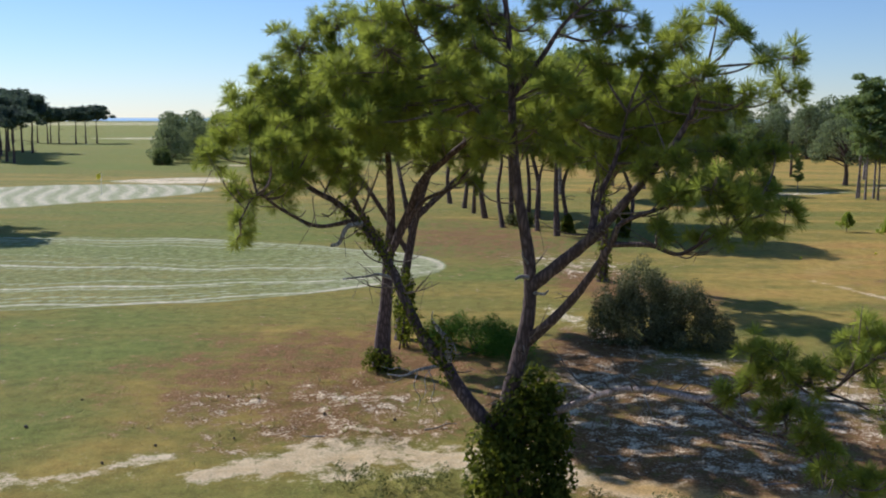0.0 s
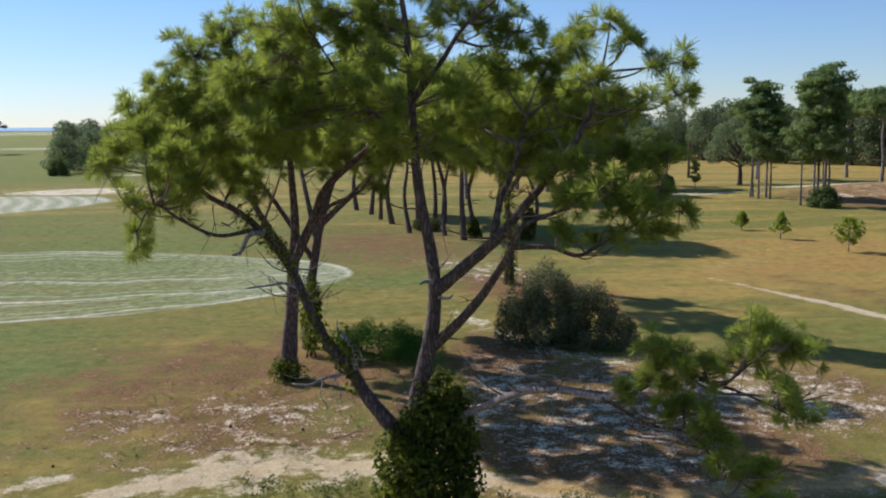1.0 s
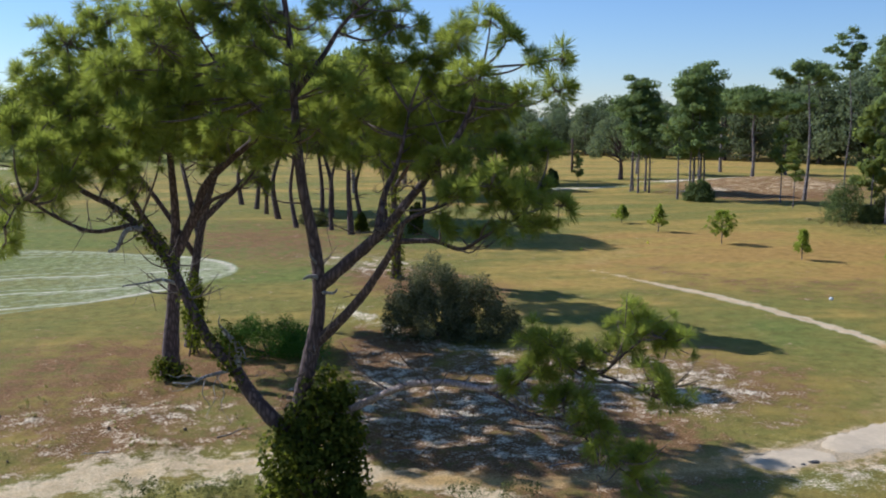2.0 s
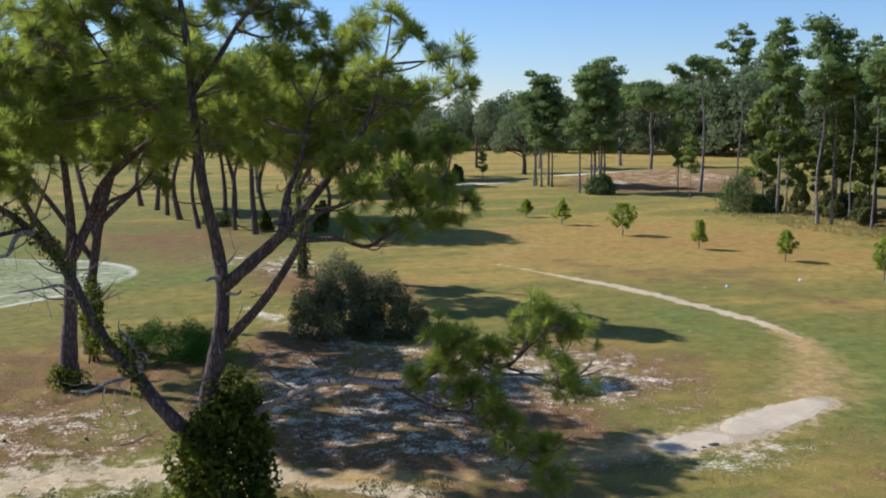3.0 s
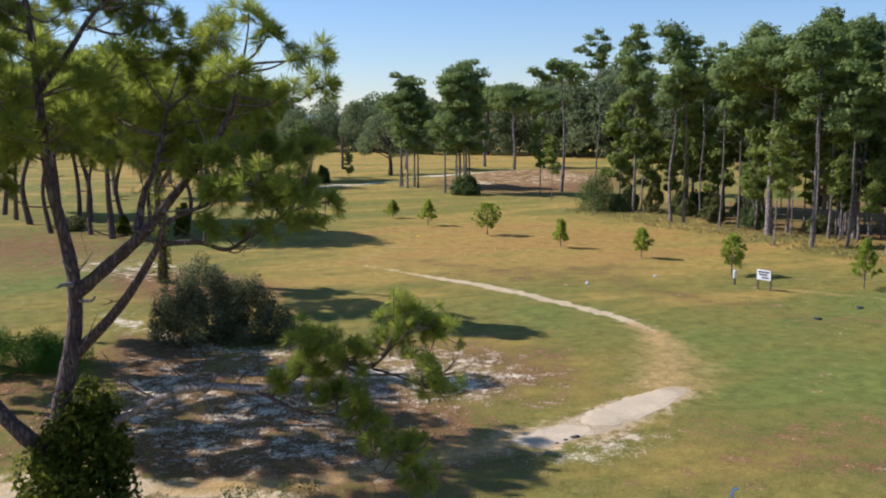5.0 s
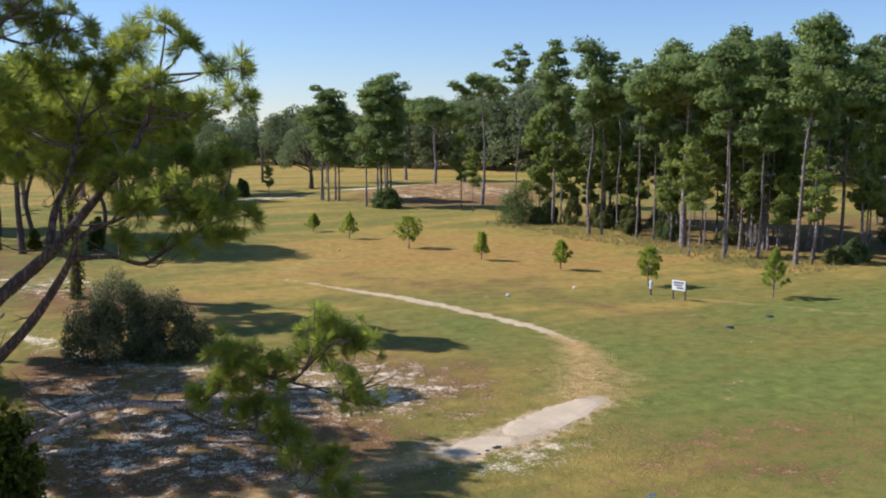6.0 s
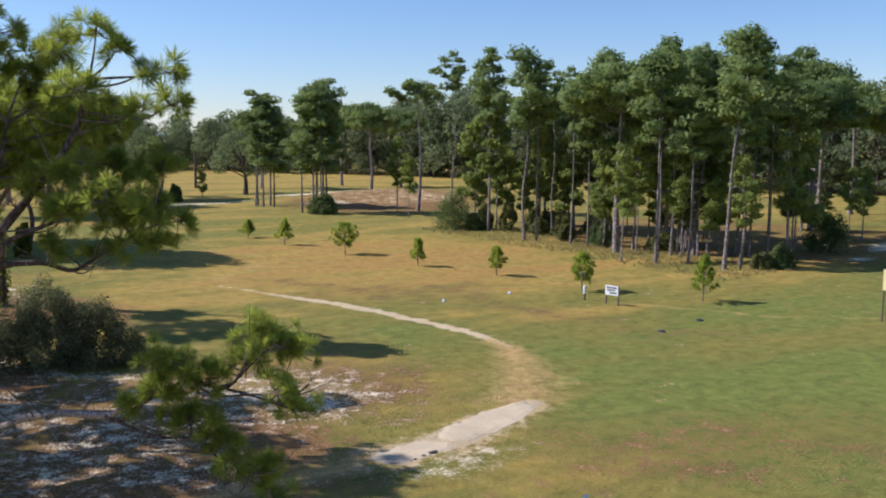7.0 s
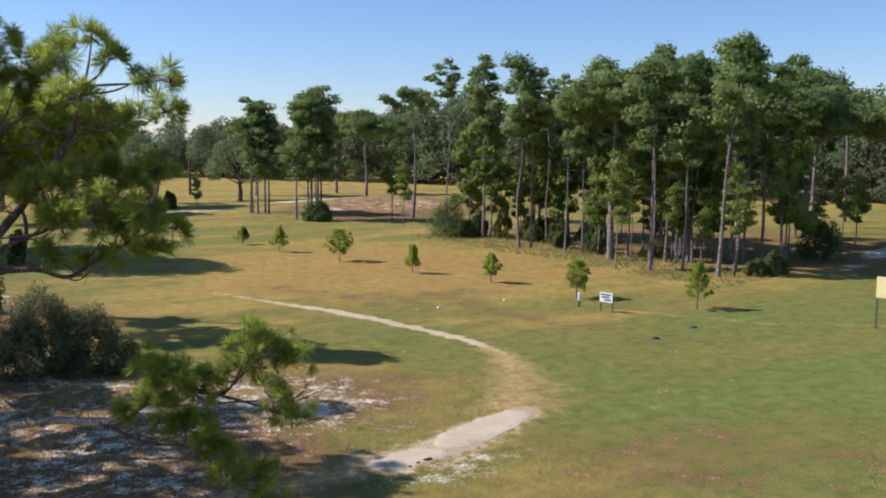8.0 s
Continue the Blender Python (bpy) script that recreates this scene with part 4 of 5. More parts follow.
# ---- shrubs and vines ----
def leaf_cloud(geo, rng, lobes, count, size, shell=0.55):
    """Small folded leaves over a cluster of lobes (x, y, z, rx, ry, rz)."""
    lobes = np.asarray(lobes, float)
    w = lobes[:, 3] * lobes[:, 5]
    pick = rng.choice(len(lobes), count, p=w / w.sum())
    d = in_ball(rng, count, shell)
    p = lobes[pick, :3] + d * lobes[pick, 3:]
    keep = p[:, 2] > 0.03
    p, d = p[keep], d[keep]
    n = len(p)
    face = unit(d + rng.normal(size=(n, 3)) * 0.55 + np.array([0, 0, 0.35]))
    f = frames_for(face, rng)
    u, v = f[:, :, 0], f[:, :, 1]
    s = (size * (0.6 + 0.8 * rng.random(n)))[:, None]
    tip = p + u * s
    quad = np.stack([p - u * s, p + v * s * 0.55 + face * s * 0.12, tip, p - v * s * 0.55 + face * s * 0.12], 1)
    i = np.arange(n)[:, None] * 4
    geo.add(quad.reshape(-1, 3), np.concatenate([i + [0, 1, 2], i + [0, 2, 3]]).reshape(-1, 3))


def shrub(name, base, lobes, count, size, mat, label, category, seed, stems=9, group="", bark=BARK, shell=0.55, stem=0.035):
    rng = np.random.default_rng(seed)
    bush = thing(name, base, label, category, group)
    st = Geo()
    for k in range(stems):
        l = lobes[k % len(lobes)]
        end = np.array(l[:3]) + in_ball(rng, 1)[0] * np.array(l[3:]) * 0.7
        foot = np.array(base) + np.array([rng.normal() * 0.12, rng.normal() * 0.12, -0.05])
        tube(st, [foot, (foot + end) / 2 + rng.normal(size=3) * 0.1, end], stem, stem * 0.3, 5, 3)
    part("stemwork", st, bark, bush, smooth=True, kind="stuff")
    lv = Geo()
    leaf_cloud(lv, rng, lobes, count, size, shell)
    part("foliage", lv, mat, bush)
    return bush


def lobes_round(rng, c, rx, ry, rz, n, small=0.45):
    out = [(c[0], c[1], c[2] + rz * 0.55, rx * 0.72, ry * 0.72, rz * 0.55)]
    for k in range(n):
        a, e = rng.random() * 2 * math.pi, rng.random()
        s = small * (0.7 + 0.6 * rng.random())
        out.append((c[0] + math.cos(a) * rx * 0.62 * (1 - 0.45 * e), c[1] + math.sin(a) * ry * 0.62 * (1 - 0.45 * e), c[2] + rz * (0.18 + 0.66 * e), rx * s, ry * s, rz * s * 0.6))
    return out


rng = np.random.default_rng(31)
def ragged(rng, c, rx, ry, rz, n, size):
    """Many small upright sprays over a dome."""
    out = []
    for k in range(n):
        a, e = rng.random() * 2 * math.pi, rng.random() ** 1.15
        s = math.sqrt(max(0.0, 1 - (e * 0.95) ** 2)) * (0.55 + 0.45 * rng.random())
        w = size * (0.6 + 0.8 * rng.random())
        out.append((c[0] + math.cos(a) * rx * s, c[1] + math.sin(a) * ry * s, c[2] + rz * (0.04 + 0.9 * e) * (0.85 + 0.25 * rng.random()), w, w, w * 1.5))
    return out


IVY_LOBES = [(1.5, 17.95, 0.7, 0.95, 0.75, 0.8), (1.65, 17.85, 1.5, 0.82, 0.7, 0.75), (1.75, 17.9, 2.2, 0.62, 0.55, 0.55), (1.0, 17.8, 1.1, 0.62, 0.6, 0.65),
             (2.15, 17.85, 1.3, 0.45, 0.5, 0.7), (1.4, 17.7, 1.9, 0.45, 0.45, 0.4), (0.95, 17.9, 0.5, 0.6, 0.6, 0.5), (2.1, 17.9, 0.5, 0.55, 0.6, 0.6)]
shrub("ivy_clump", (1.5, 17.95, 0), IVY_LOBES + ragged(rng, (1.5, 17.9, 0.0), 0.95, 0.8, 1.9, 46, 0.2) + ragged(rng, (1.75, 17.9, 1.2), 0.62, 0.6, 1.45, 26, 0.17), 8500, 0.066, IVY, "dense dark green ivy climbing the pine foot", "ivy", 32, 6, shell=0.6)


def vine_on(tree, line, count, size, spread, seed):
    """Leaves that climb a stem."""
    gg = Geo()
    leaf_cloud(gg, np.random.default_rng(seed), [(x, y, z, spread, spread, spread * 1.6) for x, y, z in curve_points(line, 3)], count, size, 0.3)
    part("vine", gg, IVY, tree.children[0], "leafy green vine on the stem")


vine_on(old_pine, [(0.1, 18.35, 2.5), (-0.2, 18.6, 2.95), (-0.5, 18.85, 3.3), (-0.85, 19.05, 3.9)], 420, 0.05, 0.2, 81)
vine_on(old_pine, [(0.12, 18.25, 2.9), (0.1, 18.2, 3.2), (-0.1, 18.15, 3.5)], 160, 0.045, 0.14, 82)
vine_on(old_pine, [(-1.1, 19.3, 4.6), (-1.5, 19.6, 5.1), (-2.1, 19.95, 5.6)], 380, 0.05, 0.2, 83)
vine_on(clad_pine, C_TRUNK[:4], 1500, 0.075, 0.42, 84)
shrub("silvery_shrub", (7.2, 31.3, 0), ragged(rng, (6.7, 31.5, 0.0), 1.6, 1.3, 2.45, 80, 0.29) + ragged(rng, (7.9, 31.0, 0.0), 1.15, 1.1, 2.05, 54, 0.28) + ragged(rng, (8.8, 30.5, 0.0), 0.8, 0.8, 1.0, 26, 0.24)
      + ragged(rng, (5.8, 31.7, 0.0), 0.75, 0.8, 1.9, 26, 0.24) + [(7.0, 31.3, 0.8, 1.35, 1.1, 0.9), (6.9, 31.4, 1.7, 0.8, 0.8, 0.8), (8.3, 30.7, 0.4, 0.9, 0.8, 0.5)],
      56000, 0.036, SHRUB, "rounded grey-green shrub on bare sand", "shrub", 33, 18, shell=0.3)
shrub("green_shrub", (1.1, 30.2, 0), ragged(rng, (1.0, 30.3, 0.0), 1.9, 1.3, 0.9, 90, 0.26) + ragged(rng, (2.3, 29.8, 0.0), 1.1, 0.9, 0.6, 30, 0.22), 26000, 0.028, FRESH, "low dark green leafy shrub behind the pine", "shrub", 34, 8, shell=0.3)
shrub("vine_clump", (-1.3, 30.6, 0), lobes_round(rng, (-1.3, 30.6, 0.0), 0.5, 0.5, 2.6, 8, 0.5), 1800, 0.06, IVY, "leafy vine climbing a thin stump", "vine", 35, 4)
shrub("vine_clump", (-1.85, 27.5, 0), lobes_round(rng, (-1.85, 27.5, 0.0), 0.55, 0.5, 0.7, 6, 0.5), 900, 0.055, IVY, "small ivy patch round a pine foot", "vine", 36, 4)
for k, (x, y, r, h) in enumerate(((-1.8, 18.6, 0.5, 0.5), (-0.8, 18.3, 0.45, 0.42), (-0.2, 18.6, 0.4, 0.5), (4.4, 17.3, 0.4, 0.45), (5.4, 17.2, 0.5, 0.4), (2.9, 17.4, 0.35, 0.4))):
    shrub("weed_clump", (x, y, 0), ragged(rng, (x, y, 0.0), r * 1.2, r, h, 16, 0.1), 380, 0.026, WEED, "straggly grey-green weeds at the sand's edge", "weed", 40 + k, 14, "weeds along the track", WEED, 0.1, 0.006)


# ---- trees farther off ----
def sprays(geo, rng, places, out, size):
    """Small flat sprays of needles that lie on a clump's skin, one pointed triangle each."""
    n = len(places)
    f = frames_for(unit(out * np.array([1, 1, 1.4]) + np.array([0, 0, 0.25]) + rng.normal(size=(n, 3)) * 0.38), rng)
    u, v = f[:, :, 0], f[:, :, 1]
    s = (size * (0.6 + 0.8 * rng.random(n)))[:, None]
    tri = np.stack([places + u * s + out * s * 0.7, places - u * s * 0.7 + v * s * 0.5, places - u * s * 0.7 - v * s * 0.5], 1)
    geo.add(tri.reshape(-1, 3), np.arange(n * 3).reshape(-1, 3))


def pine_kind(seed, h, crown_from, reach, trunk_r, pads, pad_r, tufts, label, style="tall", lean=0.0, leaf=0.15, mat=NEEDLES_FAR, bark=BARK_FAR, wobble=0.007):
    """One pine at the origin: trunk, branches and crown."""
    rng = np.random.default_rng(seed)
    tree = thing("pine_tree", (0, 0, 0), label, "tree", "pines of the golf course")
    bend = rng.normal(size=(4, 2)) * h * wobble
    pts = [(0, 0, -0.3)] + [(lean * h * s * s + bend[k][0], bend[k][1], h * s) for k, s in enumerate((0.25, 0.5, 0.75))] + [(lean * h + bend[3][0], bend[3][1], h * 0.97)]
    tg = Geo()
    line = tube(tg, pts, trunk_r, trunk_r * 0.22, 8, 5, 0.12, rng, trunk_r * 0.3)
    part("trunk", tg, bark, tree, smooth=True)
    bg, cg = Geo(), Geo()
    turn = rng.random() * 6.28
    for k in range(pads):
        s = (k + 0.6 * rng.random()) / pads
        if style == "flat":
            hz, out = h * (crown_from + (1 - crown_from) * (0.45 + 0.5 * s)), reach * (1.02 - 0.62 * s ** 2) * (0.35 + 0.75 * rng.random())
        elif style == "cone":
            hz, out = h * (crown_from + (1 - crown_from) * s), reach * (1.0 - 0.9 * s) * (0.5 + 0.6 * rng.random()) + 0.05
        else:
            hz, out = h * (crown_from + (1 - crown_from) * s), reach * math.sin(math.pi * (0.22 + 0.74 * s)) * (0.3 + 0.8 * rng.random())
        turn += 2.4 + 0.7 * rng.normal()
        foot = line[min(len(line) - 1, int(len(line) * max(0.1, hz / h - 0.35 * out / h)))]
        c = np.array([foot[0] + math.cos(turn) * out, foot[1] + math.sin(turn) * out, min(hz, h - 0.15)])
        mid = (foot + c) / 2 + np.array([0, 0, -0.08 * out])
        tube(bg, [foot, mid, c], trunk_r * 0.26, trunk_r * 0.08, 4, 3)
        # one or two rounded, flat-bottomed clumps of needles on the outer half of the bough
        for back in (0.0, 0.5)[:1 if out < 0.5 * reach else 2]:
            r = pad_r * (0.6 + 0.6 * rng.random()) * (1 - 0.4 * back)
            at = c + (foot - c) * back + np.array([rng.normal() * 0.25 * pad_r, rng.normal() * 0.25 * pad_r, 0.1 * pad_r * rng.normal()])
            n = max(40, int(tufts * (r / pad_r) ** 2))
            q = in_ball(rng, n, 0.55) * r * np.where(rng.random((n, 1)) < 0.16, 1.25, 1.0)
            q[:, 2] *= np.where(q[:, 2] > 0, 0.72, 0.3)
            q *= 0.85 + 0.25 * np.sin(q[:, :1] * 5 / r + 4 * q[:, 1:2] / r + k)
            sprays(cg, rng, at + q, q / r, leaf)
    for k in range(4):                                            # bare stubs under the crown
        hz = h * crown_from * (0.45 + 0.5 * rng.random())
        a = rng.random() * 6.28
        foot = line[int(len(line) * hz / h * 0.97)]
        ln = reach * (0.2 + 0.3 * rng.random())
        tube(bg, [foot, foot + np.array([math.cos(a) * ln * 0.6, math.sin(a) * ln * 0.6, 0.1]), foot + np.array([math.cos(a) * ln, math.sin(a) * ln, 0.05])], trunk_r * 0.2, 0.012, 4, 2)
    part("branchwork", bg, bark, tree, smooth=True, kind="stuff")
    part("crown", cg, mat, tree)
    return tree


def oak_kind(seed, h, reach, pads, leaves, label, size=0.17, low=0.10):
    """A broad dark evergreen oak at the origin."""
    rng = np.random.default_rng(seed)
    tree = thing("oak_tree", (0, 0, 0), label, "tree", "far wood")
    tg, lg = Geo(), Geo()
    line = tube(tg, [(0, 0, -0.3), (0.1, 0.1, h * 0.2), (-0.1, 0.2, h * 0.45), (0.1, 0, h * 0.8)], 0.3, 0.08, 8, 4, 0.15, rng, 0.15)
    part("trunk", tg, BARK, tree, smooth=True)
    bg = Geo()
    lobes = []
    for k in range(pads):
        s = (k + rng.random()) / pads
        a = k * 2.4 + rng.normal() * 0.4
        out = reach * math.sqrt(max(0.02, 1 - (1.7 * s - 0.6) ** 2)) * (0.35 + 0.6 * rng.random())
        c = np.array([math.cos(a) * out, math.sin(a) * out, h * (low + (0.90 - low) * s)])
        tube(bg, [line[int(len(line) * (low + 0.05 + 0.6 * s * (1 - low)))], c * np.array([0.5, 0.5, 0.92]), c], 0.09, 0.02, 4, 3)
        r = reach * (0.22 + 0.16 * rng.random())
        lobes.append((*c, r, r, r * 0.7))
    part("branchwork", bg, BARK, tree, smooth=True, kind="stuff")
    leaf_cloud(lg, rng, lobes, leaves, size, 0.5)
    part("crown", lg, OAK_HAZED, tree)
    return tree


class Kind:
    """The first put() places the tree itself, the rest are copies."""

    def __init__(self, tree, h):
        self.tree, self.h, self.used = tree, h, ()

    def put(self, x, y, h, turn=0.0):
        z = lie(x, y) - 0.03
        s = h / self.h
        w = s ** 0.7
        if not self.used:
            self.used = (w, s)
            self.tree.matrix_basis = pose(x, y, z, 0, 0, turn) @ Matrix.Diagonal((w, w, s, 1))
            return self.tree
        w, s = w / self.used[0], s / self.used[1]
        return copy_thing(self.tree, pose(x, y, z, 0, 0, turn) @ Matrix.Diagonal((w, w, s, 1)))


TALL = "tall straight pine with a high green crown"
tall = [Kind(pine_kind(101, 14.0, 0.60, 1.6, 0.115, 15, 0.80, 420, TALL), 14.0), Kind(pine_kind(102, 13.0, 0.62, 1.9, 0.105, 14, 0.88, 440, TALL, lean=0.02), 13.0),
        Kind(pine_kind(103, 13.5, 0.70, 1.7, 0.095, 12, 0.84, 420, TALL), 13.5), Kind(pine_kind(104, 12.0, 0.56, 2.0, 0.115, 16, 0.86, 440, TALL), 12.0)]
full = [Kind(pine_kind(131, 12.0, 0.42, 2.2, 0.13, 22, 0.78, 270, "full-crowned pine in a small clump"), 12.0), Kind(pine_kind(132, 11.0, 0.38, 2.0, 0.11, 20, 0.76, 270, "full-crowned pine in a small clump", lean=0.03), 11.0)]
bare = Kind(pine_kind(105, 13.8, 0.80, 1.35, 0.08, 10, 0.56, 150, "thin bare-stemmed pine with a small top tuft"), 13.8)
broad = [Kind(pine_kind(106, 12.0, 0.58, 3.5, 0.22, 26, 1.0, 520, "broad flat-topped pine with a forked grey trunk", "flat"), 12.0),
         Kind(pine_kind(107, 11.5, 0.52, 4.1, 0.23, 30, 1.05, 540, "wide-crowned pine with dense dark needles", "flat"), 11.5)]
# crowns dulled and blued to stand in for backlight and haze
shore = Kind(pine_kind(116, 11.5, 0.45, 4.4, 0.25, 34, 1.3, 300, "wind-shaped pine near the shore, backlit and hazed in colour", "flat", mat=SHORE, bark=BARK, leaf=0.26), 11.5)
umbrella = Kind(pine_kind(108, 12.2, 0.78, 2.7, 0.16, 20, 0.66, 220, "umbrella-topped pine on the straw mound", "flat"), 12.2)
leaning = Kind(pine_kind(109, 13.2, 0.62, 1.8, 0.115, 15, 0.84, 420, "tall leaning pine at the grove's edge", lean=0.085), 13.2)
young = [Kind(pine_kind(110, 6.5, 0.36, 1.0, 0.055, 15, 0.48, 150, "slender young pine under the taller pines", leaf=0.14, mat=YOUNG), 6.5),
         Kind(pine_kind(111, 7.0, 0.42, 0.9, 0.05, 14, 0.48, 150, "slender young pine under the taller pines", leaf=0.14, mat=YOUNG), 7.0),
         Kind(pine_kind(112, 5.5, 0.32, 0.9, 0.05, 14, 0.46, 150, "slender young pine under the taller pines", "cone", leaf=0.14, mat=YOUNG), 5.5)]
crooked = [Kind(pine_kind(113, 11.5, 0.45, 3.1, 0.22, 24, 1.0, 480, "crooked dark-stemmed pine in a row", "flat", lean=-0.06, bark=BARK, wobble=0.022), 11.5),
           Kind(pine_kind(114, 10.5, 0.48, 2.7, 0.19, 20, 1.0, 480, "crooked dark-stemmed pine in a row", "flat", lean=0.10, bark=BARK, wobble=0.022), 10.5),
           Kind(pine_kind(115, 9.0, 0.52, 2.3, 0.15, 17, 0.9, 440, "thin leaning pine in a row", "flat", lean=0.16, bark=BARK, wobble=0.028), 9.0)]
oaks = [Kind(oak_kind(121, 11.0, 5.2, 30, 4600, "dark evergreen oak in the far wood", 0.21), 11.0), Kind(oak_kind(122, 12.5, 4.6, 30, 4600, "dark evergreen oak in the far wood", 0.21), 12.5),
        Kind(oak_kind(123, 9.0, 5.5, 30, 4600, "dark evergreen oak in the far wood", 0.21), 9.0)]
small_oak = Kind(oak_kind(124, 7.8, 4.0, 30, 8000, "round-headed tree on the open grass", 0.13, 0.36), 7.8)

R = random.Random(8)

# the grove: its front row
bare.put(44.4, 62.9, 13.8)
tall[0].put(44.4, 58.1, 14.0)
tall[1].put(43.1, 52.1, 13.0, 40)
tall[2].put(43.8, 51.6, 12.3, 120)
broad[0].put(44.0, 43.9, 12.0, 60)
young[1].put(40.8, 40.2, 7.0)
tall[3].put(42.0, 38.6, 12.0, 200)
tall[2].put(43.4, 37.4, 9.0, 10)
leaning.put(43.2, 34.6, 13.2, -50)
young[0].put(44.0, 34.1, 6.5)
broad[1].put(70.8, 48.3, 13.6, 0)
tall[1].put(45.5, 35.3, 11.5, 210)
tall[3].put(47.5, 40.5, 12.8, 90)
tall[0].put(50.0, 44.0, 13.2, 150)
tall[3].put(49.0, 50.5, 13.2, 310)
broad[0].put(55.0, 47.0, 13.4, 130)
# the grove: trees behind, thinning out
for k in range(19):
    x, y = R.uniform(46.5, 68), R.uniform(37, 66)
    if y > 0.72 * x - 4 + 6 and y > 66 - 0.25 * x:
        continue
    if abs(math.degrees(math.atan2(x, y)) - 48) > 9.5:
        continue
    (tall[k % 4] if k % 5 else broad[k % 2]).put(x, y, R.uniform(8.0, 13.6), R.uniform(0, 360))
for k in range(40):
    s = R.random()
    x, y = 44.6 + R.uniform(0, 9), 35 + s * 26
    young[k % 3].put(x, y, R.uniform(4.4, 9.0), R.uniform(0, 360))
for k in range(22):                                               # thin stems between the front trees
    x, y = 43.6 + R.uniform(0, 7.5), 34.5 + (k + R.random()) / 22 * 24
    (bare if k % 3 else tall[2]).put(x, y, R.uniform(9.0, 13.0), R.uniform(0, 360))
for x, y, h in ((55, 36.4, 4.0), (66.2, 41.7, 5.2), (71.2, 43.7, 5.0), (62, 38, 5.5), (68, 36, 7.5), (74, 41, 8.0)):
    young[0].put(x, y, h, R.uniform(0, 360))

for x, y, h in ((80, 46, 11.5), (86, 40, 12.5), (79, 39, 10.0), (90, 34, 12.5), (75, 34.5, 9.0), (67, 45.5, 11.5), (76, 51, 12.5), (84, 53, 12.0)):
    broad[R.randrange(2)].put(x, y, h, R.uniform(0, 360))

# clumps and single trees on the open ground
for x, y, h, k in ((38.9, 87.8, 10.6, 1), (40.1, 88.8, 11.0, 3), (39.3, 90.0, 9.5, 0), (40.2, 79.4, 11.8, 3), (40.9, 80.3, 12.2, 0), (39.6, 80.6, 10.5, 1), (41.4, 79.2, 10.8, 3), (41.9, 80.8, 12.4, 0), (40.6, 78.4, 11.4, 2), (38.6, 89.0, 11.2, 2), (39.8, 87.2, 9.8, 3)):
    (full[k % 2] if k != 2 else tall[2]).put(x, y, h, R.uniform(0, 360))
broad[1].put(58.4, 100.2, 10.4, 90)
umbrella.put(49.8, 76.4, 12.2)
young[1].put(44.8, 70.2, 5.6, 30)
young[0].put(46.3, 74.5, 7.2, 80)
young[2].put(36.4, 97.9, 3.4, 30)
small_oak.put(45.1, 107.1, 7.8)
full[0].put(34.8, 108.9, 6.8, 100)
small_oak.put(24.0, 112.0, 8.5, 200)
broad[0].put(29.4, 106.5, 11.0, 10)
broad[1].put(21.0, 100.0, 11.5, 210)
for x, y, h in ((15.5, 96, 11.5), (25.5, 109, 12.0), (18.5, 105, 12.0), (11.5, 93, 11.0), (64, 118, 11.0), (70, 112, 10.5), (52, 118, 10.0)):
    broad[R.randrange(2)].put(x, y, h, R.uniform(0, 360))

# the row of crooked pines behind the two near ones
for x, y, h, k, a in ((1.7, 78.4, 9.5, 0, 20), (3.2, 71.7, 11.0, 0, 160), (4.2, 66.1, 10.0, 2, 180), (4.9, 67.9, 11.5, 1, 70), (7.1, 71.8, 11.0, 0, 250), (7.4, 61.3, 11.8, 1, 10),
                      (8.9, 66.2, 10.5, 2, 200), (6.2, 69.5, 10.0, 1, 130), (2.4, 75.0, 10.0, 2, 330), (11.5, 59.9, 9.4, 2, 90), (10.2, 64.0, 9.0, 2, 300), (0.6, 82.0, 10.5, 0, 110), (9.6, 58.4, 6.0, 2, 40), (6.4, 64.2, 7.8, 1, 320)):
    crooked[k].put(x, y, h, a)

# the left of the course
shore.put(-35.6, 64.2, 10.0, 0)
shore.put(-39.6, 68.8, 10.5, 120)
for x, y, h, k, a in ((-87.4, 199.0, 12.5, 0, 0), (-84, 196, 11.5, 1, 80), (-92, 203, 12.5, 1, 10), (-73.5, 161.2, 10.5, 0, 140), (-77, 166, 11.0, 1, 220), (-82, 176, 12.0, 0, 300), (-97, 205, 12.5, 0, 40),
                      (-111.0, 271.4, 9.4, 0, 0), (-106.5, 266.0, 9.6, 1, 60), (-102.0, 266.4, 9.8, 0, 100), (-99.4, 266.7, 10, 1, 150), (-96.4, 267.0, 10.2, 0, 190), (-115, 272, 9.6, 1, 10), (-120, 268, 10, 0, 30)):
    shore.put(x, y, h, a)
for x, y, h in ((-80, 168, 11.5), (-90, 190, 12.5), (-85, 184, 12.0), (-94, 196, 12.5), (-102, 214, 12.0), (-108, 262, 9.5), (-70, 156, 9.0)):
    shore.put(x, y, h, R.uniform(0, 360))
for x, y, h in ((-49, 157, 6.5), (-46, 163, 7.5), (-52, 172, 8.5), (-58, 190, 9.5), (-52, 185, 9.5), (-44, 176, 9.0), (-36, 170, 9.0), (-28, 168, 9.0), (-20, 172, 9.5), (-12, 176, 10)):
    oaks[R.randrange(3)].put(x + 4, y, h * 0.95, R.uniform(0, 360))

# the far wood that closes the course
def wood_rise(az):
    """The wood's skyline dips in the north and rises to the east."""
    return 0.86 if az < 24 else 0.86 + 0.34 * min(1.0, (az - 24) / 10) if az < 45 else 1.12


